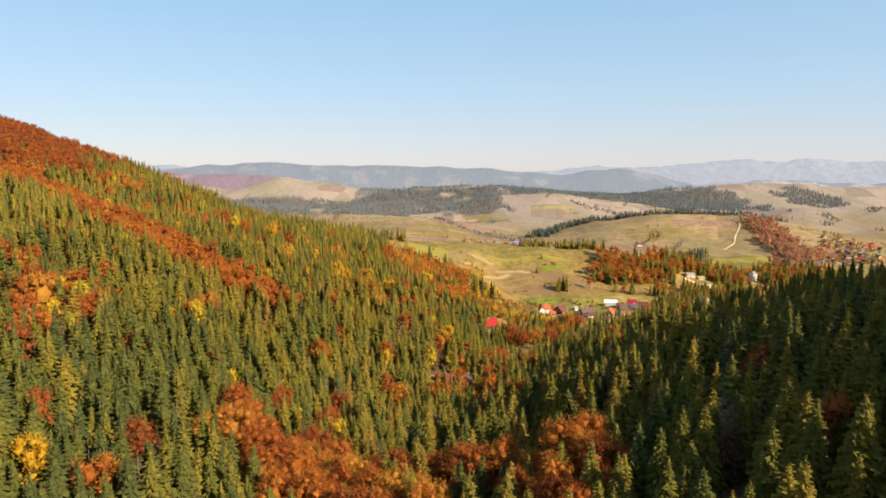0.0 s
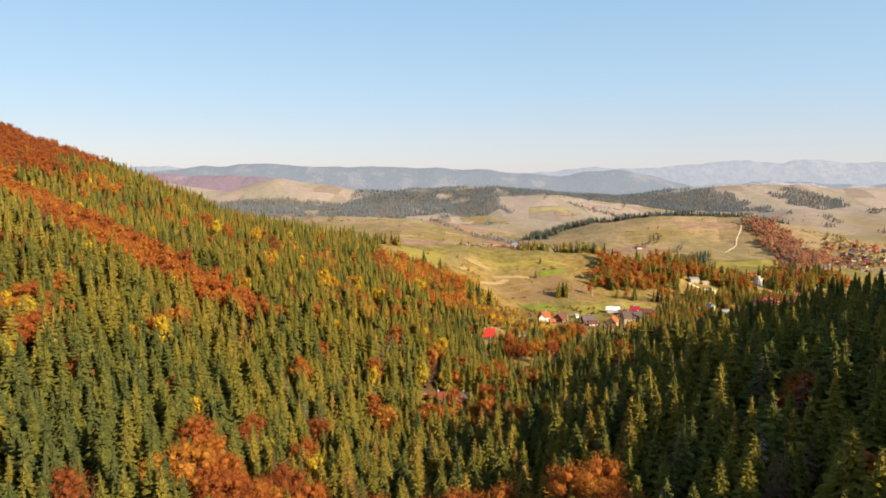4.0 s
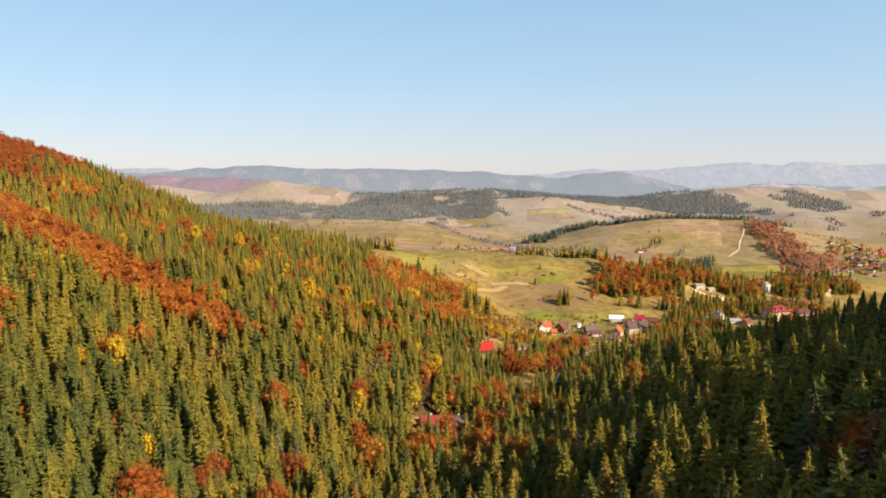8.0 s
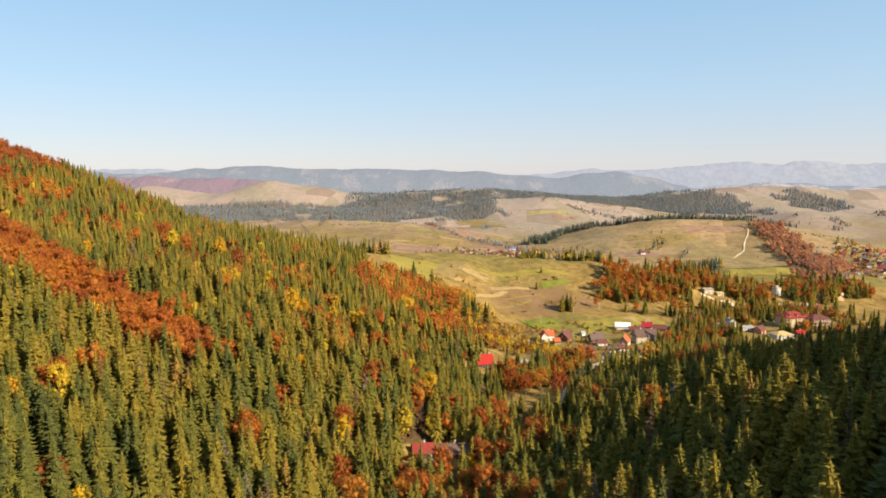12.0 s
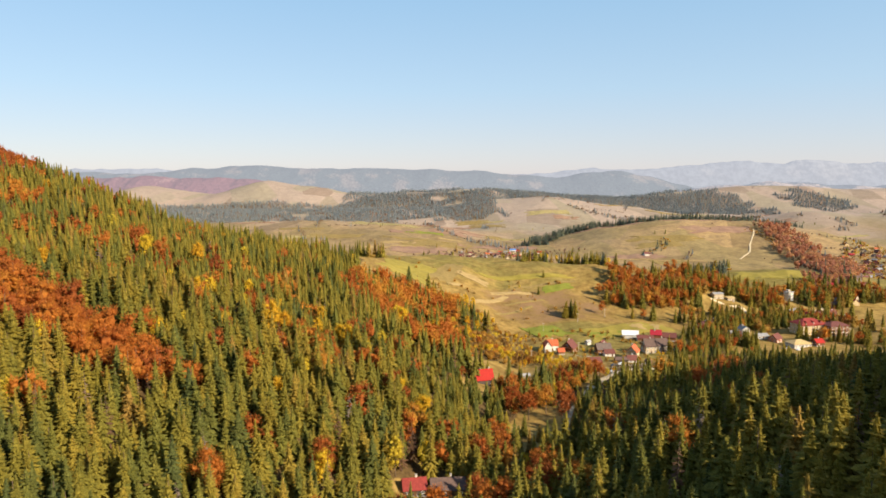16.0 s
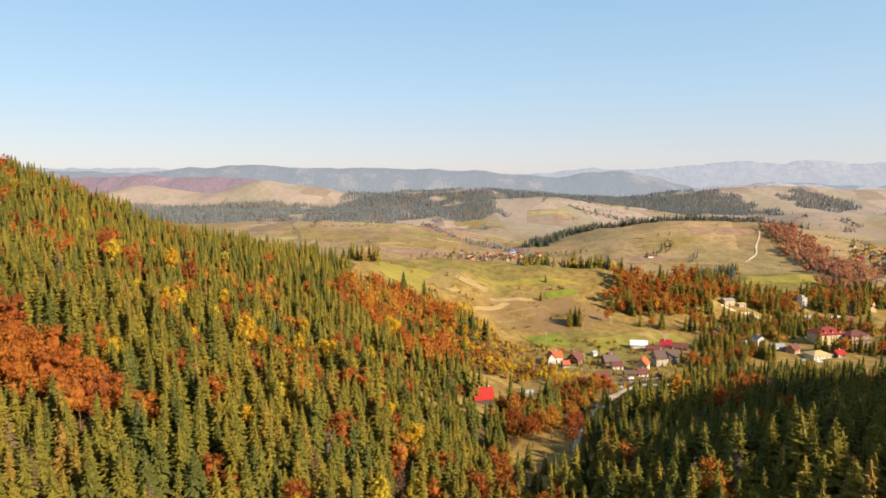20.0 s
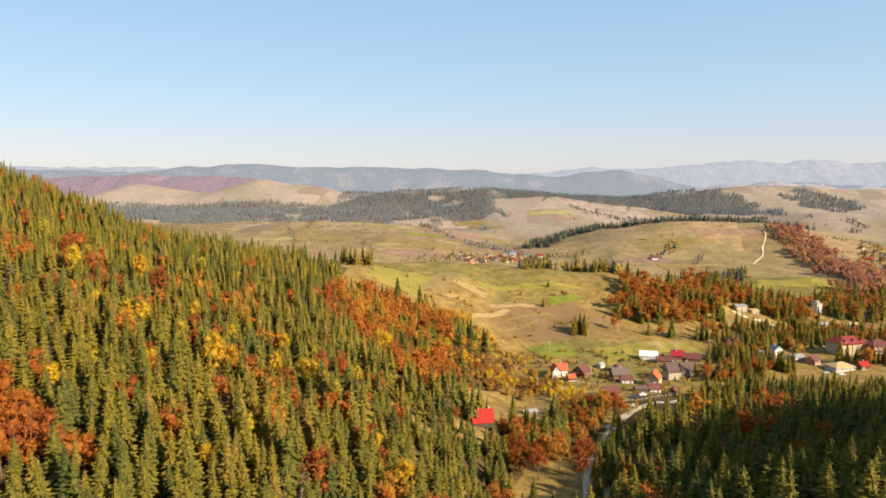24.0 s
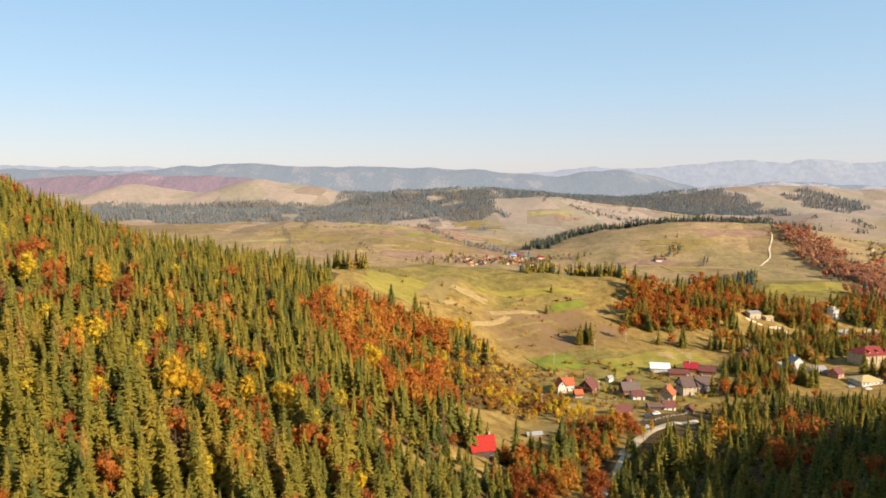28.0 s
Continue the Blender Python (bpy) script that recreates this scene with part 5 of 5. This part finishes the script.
# the red chalet on the meadow
house(22.3, 465, 14, 9.6, 7.8, 4.6, 4.4, "dark", "red", "steep red-roofed chalet with dark timber walls", over=0.5, chimneys=2)
house(-8, 341, 10, 8, 7, 2.8, 2.6, "dark", "rust", "dull red-roofed house among tall spruces", chimneys=1)
house(4, 344, 6, 12, 8, 3.0, 2.6, "wood", "brown", "long brown-roofed house among tall spruces", chimneys=1)
# the hamlet
house(78, 590, 8, 8.5, 7.5, 4.2, 3.2, "white", "orange", "white house with a bright orange-red roof", over=0.5)
house(74.5, 586, 98, 6.5, 5.0, 4.2, 3.4, "white", "orange", "white cross gable of an orange-roofed house", over=0.5, chimneys=0)
house(83, 577, 10, 4.5, 4.2, 2.2, 1.8, "wood", "orange", "small brown garden pavilion with an orange roof", chimneys=0)
house(91, 589, 62, 10, 8.6, 4.6, 4.2, "wood", "maroon", "brown timber chalet with a dark maroon roof", over=0.8, rows=1, balcony=True, frame_mat=FRAME_W)
house(100, 547, 12, 9, 7, 2.8, 2.6, "brick", "maroon", "low shed with a dark maroon roof", chimneys=0)
house(116, 590, 4, 10, 9, 4.6, 3.4, "wood", "grey", "brown-walled house with a grey-brown roof", rows=1)
house(118, 580, 4, 7, 5.5, 2.8, 2.2, "white", "maroon", "low annexe with a faded red-brown roof", chimneys=0)
house(119, 606, 55, 6, 5, 2.8, 2.4, "wood", "maroon", "small maroon-roofed outbuilding beside other houses", chimneys=0)
house(134, 576, 62, 9, 7.5, 5.2, 3.8, "cream", "orange", "cream house with an orange roof and steep gable", rows=2)
house(128, 557, 8, 6.5, 5.5, 2.8, 2.4, "white", "maroon", "small white house with a maroon roof", chimneys=1)
house(121, 556, 4, 9, 4.5, 2.2, 1.2, "dark", "brown", "long low dark shed beside other houses", chimneys=0)
house(138, 553, 70, 5, 4, 2.4, 1.6, "wood", "maroon", "small timber shed by the lane", chimneys=0)
house(149, 588, 6, 8.4, 10, 5.4, 4.4, "beige", "brown", "large two-storey house with a grey-brown roof", rows=2, chimneys=1, balcony=True)
house(157.6, 588.5, 6, 8.0, 10, 5.4, 4.0, "grey", "brown", "twin gable of a large grey-brown house", rows=2, chimneys=1)
house(147, 632, 170, 12, 8, 3.2, 2.6, "white", "white", "house with a shining white metal roof", chimneys=0)
house(156, 622, 172, 12, 6, 2.6, 1.8, "wood", "maroon", "long timber shed with a maroon roof", chimneys=0)
house(168, 634, 165, 8, 7, 3.6, 3.0, "wood", "crimson", "house with a vivid crimson roof")
house(178, 632, 165, 10, 7, 3.0, 2.6, "wood", "maroon", "dark maroon-roofed barn beside other houses", chimneys=0)
house(110, 614, 30, 3.5, 3, 2.2, 1.2, "white", "slate", "tiny white garden shed beside other houses", chimneys=0, plinth=False)
house(49, 507, 14, 7, 3.0, 1.6, 0.7, "grey", "slate", "long low grey greenhouse shed", chimneys=0, plinth=False)
# houses further along the valley
house(222, 668, 12, 10, 8, 4.0, 3.4, "brick", "maroon", "brick chalet with a maroon roof", chimneys=2)
house(231, 676, 70, 9, 7, 4.0, 3.2, "wood", "maroon", "timber chalet with a maroon roof")
house(243, 646, 100, 7, 6, 6.5, 2.2, "white", "slate", "tall narrow white house with a slate roof", rows=2)
house(254, 640, 10, 10, 8, 2.6, 1.4, "white", "slate", "flat white outbuilding beside other houses", chimneys=0)
house(262, 632, 40, 9, 7, 3.0, 3.2, "brick", "maroon", "dark red-roofed house beside other houses", chimneys=0)
house(236, 650, 20, 8, 6, 2.6, 1.0, "grey", "slate", "low grey-walled shed beside other houses", chimneys=0)
house(288, 618, 14, 7, 6, 2.8, 2.2, "wood", "red", "small red-roofed cabin beside other houses")
house(270, 770, 10, 10, 8, 5.0, 1.0, "beige", "slate", "unfinished beige building beside other houses", chimneys=0, rows=2)
house(282, 768, 10, 7, 6, 3.5, 0.8, "beige", "tan", "small pale building at a building site", chimneys=0)
house(345, 765, 15, 14, 8, 3.0, 1.2, "grey", "slate", "long shed with a grey roof", chimneys=0)
house(352, 1292, 8, 9, 7, 3.6, 3.0, "white", "maroon", "lone farmhouse on the bare hill", few=True)
house(360, 1300, 8, 7, 5, 2.6, 2.0, "wood", "brown", "barn beside the lone farmhouse", few=True, chimneys=0)
house(170, 1372, 5, 10, 6, 3.6, 2.4, "white", "red", "white house with a red roof in the far village", few=True)
house(122, 1392, 5, 11, 7, 5.0, 2.0, "white", "blue", "building with a blue roof in the far village", few=True)
house(146, 1300, 5, 10, 6, 3.0, 2.2, "white", "maroon", "long white house with a red roof", few=True)


def block(x, y, rz, w, d, storeys, roof_h, wall, roof, label, per=4, name="apartment_house"):
    """A flat- or hip-roofed block with its rows of windows."""
    ob = tagged(new(name), label, "building", "houses of the valley")
    h = storeys * 3.0
    ob.matrix_basis = pose(x, y, height(x, y), 0, 0, rz)
    part("wall", solid(box(-w / 2, w / 2, -d / 2, d / 2, -3, h)), WALLS[wall], ob)
    part("roof", solid(hip_roof(w, d, h + 0.01, roof_h, 0.7)), ROOFS[roof], ob)
    for s in range(storeys):
        for i in range(per):
            window(ob, (i + 0.5) / per * w - w / 2, -d / 2, s * 3.0 + 1.7, 0, 1.3, 1.5)
        for i in range(max(2, per // 2)):
            yy = (i + 0.5) / max(2, per // 2) * d - d / 2
            window(ob, -w / 2, yy, s * 3.0 + 1.7, -90, 1.2, 1.5)
            window(ob, w / 2, yy, s * 3.0 + 1.7, 90, 1.2, 1.5)
    return ob, h


b, h = block(361, 808, 20, 6.5, 6.5, 3, 0.5, "white", "slate", "small white three-storey block", 2)
part("stair_head", solid(box(-1.5, 1.5, -1, 2.5, h, h + 2.0)), WALLS["beige"], b)
b, h = block(306, 667, 14, 23, 14, 3, 4.2, "cream", "rust", "cream three-storey guesthouse with a red hipped roof", 8, "hotel")
for k in (-10.4, -5.6, -0.8, 4, 8.8):
    part("pilaster", solid(box(k - 0.5, k + 0.5, -7.5, -7.003, -3, h)), WALLS["beige"], b)
part("dormer_band", solid(box(-12.5, 12.5, -7.55, -7.2, h - 0.9, h + 0.009)), ROOFS["rust"], b, "red sheet-metal band under the eaves")
for k in (-7, 0, 7):
    d = part("dormer", solid(([(k - 1.4, -6.4, h + 0.6), (k + 1.4, -6.4, h + 0.6), (k, -6.4, h + 2.6), (k - 1.4, -2.5, h + 2.2), (k + 1.4, -2.5, h + 2.2), (k, -2.2, h + 2.9)],
                              [(0, 1, 2), (3, 5, 4), (0, 2, 5, 3), (1, 4, 5, 2), (0, 3, 4, 1)])), ROOFS["rust"], b)
    window(d, k, -6.4, h + 1.2, 0, 0.9, 0.9)
b, h = block(326, 663, 14, 18, 12, 3, 3.0, "wood", "maroon", "dark timber-clad wing with long balconies", 5, "hotel_wing")
for s in (1, 2):
    bl = part("balcony", solid(box(-9, 9, -7.4, -6.003, s * 3 - 0.2, s * 3)), WALLS["wood"], b)
    part("railing", solid(box(-9, 9, -7.4, -7.3, s * 3 + 0.8, s * 3 + 0.95), *[box(q - 0.05, q + 0.05, -7.4, -7.3, s * 3, s * 3 + 0.8) for q in np.linspace(-8.9, 8.9, 16)]), FRAME_W, bl)
b, h = block(274, 620, 12, 15, 11, 1, 2.6, "white", "tan", "low white hall with a broad tan roof", 5, "hall")


# the far villages
def village(seed, pts, spread, n, label, big=1.0):
    r = random.Random(seed)
    done = []
    while len(done) < n:
        k = r.randrange(len(pts) - 1)
        t = r.random()
        x = pts[k][0] * (1 - t) + pts[k + 1][0] * t + r.gauss(0, spread)
        y = pts[k][1] * (1 - t) + pts[k + 1][1] * t + r.gauss(0, spread * 0.7)
        if any(math.hypot(x - a, y - b) < 13 for a, b in done):
            continue
        done.append((x, y))
        wall, roof = r.choice(("cream", "wood", "beige", "grey", "wood")), r.choice(("maroon", "maroon", "brown", "slate", "crimson", "orange", "brown", "grey"))
        house(x, y, r.choice((0, 90)) + r.uniform(-25, 25), big * r.uniform(8, 12), big * r.uniform(6, 8.5), big * r.uniform(2.8, 4.5), big * r.uniform(2.2, 3.6), wall, roof,
              "%s-walled house with a %s roof, %s" % (wall, roof, label), few=True, chimneys=r.randrange(2))


village(3, ((40, 1312), (75, 1345), (105, 1335), (128, 1372)), 19, 46, "in a far village", 0.7)
village(4, ((545, 1020), (620, 1110), (680, 1180), (740, 1260), (800, 1360)), 34, 74, "in the village on the plain", 0.85)
village(5, ((395, 790), (430, 830), (480, 900), (540, 1000)), 16, 26, "along the valley road")
village(6, ((320, 700), (350, 740), (390, 760)), 12, 7, "among garden trees")


# ---- poles, cars and garden things ----
POLE = plain("pole_wood", (0.5, 0.44, 0.36), 0.9)


def pole(x, y, h=8.0):
    ob = tagged(new("utility_pole"), "weathered wooden pole with a crossarm", "pole", "poles of the power line")
    ob.matrix_basis = pose(x, y, height(x, y) - 0.3, 0, 0, 20)
    part_np("shaft", *tube((0, 0, -0.5), (0, 0, h), 0.16, 0.11, 8), POLE, ob)
    part("crossarm", solid(box(-0.9, 0.9, -0.06, 0.06, h - 0.6, h - 0.45)), POLE, ob)
    for k in (-0.75, 0.0, 0.75):
        part_np("insulator", *tube((k, 0, h - 0.45), (k, 0, h - 0.25), 0.06, 0.04, 6), FRAME_W, ob)
    return ob


for x, y in ((79, 640), (112, 668), (98, 590), (60, 560), (70, 533), (140, 690), (62, 428), (96, 515)):
    pole(x, y)

PAINT = {k: plain("paint_" + k, c, 0.35, 0.5, 0.5, 0.05) for k, c in (("white", (0.75, 0.75, 0.75)), ("dark", (0.05, 0.06, 0.08)), ("silver", (0.4, 0.42, 0.44)))}
RUBBER = plain("rubber", (0.03, 0.03, 0.03), 0.9)


def car(x, y, rz, paint, label):
    ob = tagged(new("car"), label, "car", "parked cars")
    ob.matrix_basis = pose(x, y, height(x, y) + 0.18, 0, 0, rz)
    side = [(-2.1, 0.35), (-2.1, 0.8), (-1.3, 0.95), (-0.7, 1.42), (0.8, 1.45), (1.6, 1.0), (2.1, 0.9), (2.1, 0.35)]
    n = len(side)
    part("body", solid(([(a, -0.85, b) for a, b in side] + [(a, 0.85, b) for a, b in side], [tuple(range(n)), tuple(range(2 * n - 1, n - 1, -1))] + [(i, (i + 1) % n, n + (i + 1) % n, n + i) for i in range(n)])), PAINT[paint], ob)
    for s in (-1, 1):
        part("side_window", solid(box(-0.75, 0.85, s * 0.84, s * 0.87, 1.0, 1.36)), GLASS, ob)
        for wx in (-1.3, 1.3):
            wh = part_np("wheel", *tube((wx, s * 0.66, 0.32), (wx, s * 0.9, 0.32), 0.32, 0.32, 12), RUBBER, ob)
            part_np("rim", *tube((wx, s * 0.80, 0.32), (wx, s * 0.91, 0.32), 0.19, 0.12, 8), PAINT["silver"], wh)
    return ob


for x, y, a, p, l in ((112, 541, 20, "dark", "dark car parked beside the lane"), (106, 520, 60, "silver", "silver car on the pale road"), (118, 545, 15, "white", "white car parked by the houses"),
                      (285, 752, 30, "white", "white van-like car at the building site"), (268, 607, 10, "white", "white car beside the hall"), (259, 610, 12, "silver", "silver car beside the hall")):
    car(x, y, a, p, l)


def fence(pts, label):
    ob = tagged(new("fence"), label, "fence")
    P = np.array(pts, float)
    for (ax, ay), (bx, by) in zip(P, P[1:]):
        L = math.hypot(bx - ax, by - ay)
        n = max(1, int(L / 2.5))
        for i in range(n + 1):
            t = i / n
            x, y = ax + (bx - ax) * t, ay + (by - ay) * t
            z = height(x, y)
            part("post", solid(box(x - 0.07, x + 0.07, y - 0.07, y + 0.07, z - 0.4, z + 1.2)), POLE, ob)
            if i < n:
                x2, y2 = ax + (bx - ax) * (i + 1) / n, ay + (by - ay) * (i + 1) / n
                for q in (0.45, 0.95):
                    part_np("rail", *tube((x, y, z + q), (x2, y2, height(x2, y2) + q), 0.05, 0.05, 4), POLE, ob)
    return ob


fence(((104, 536), (112, 533), (124, 540), (136, 546)), "grey wooden rail fence by the lane")
fence(((84, 573), (96, 572), (104, 574)), "grey wooden rail fence round a garden")

gx, gy = GARDEN
ok = np.array([all(math.hypot(a - o.location.x, b - o.location.y) > 7.5 for o in scene.objects if o.name.startswith("house")) for a, b in zip(gx, gy)])
plant("garden_trees", "fruit trees and shrubs in house gardens", [("spruce", 0.22), ("bush", 0.66), ("birch", 0.12)], gx[ok], gy[ok], 2.2, 5.5, 1)
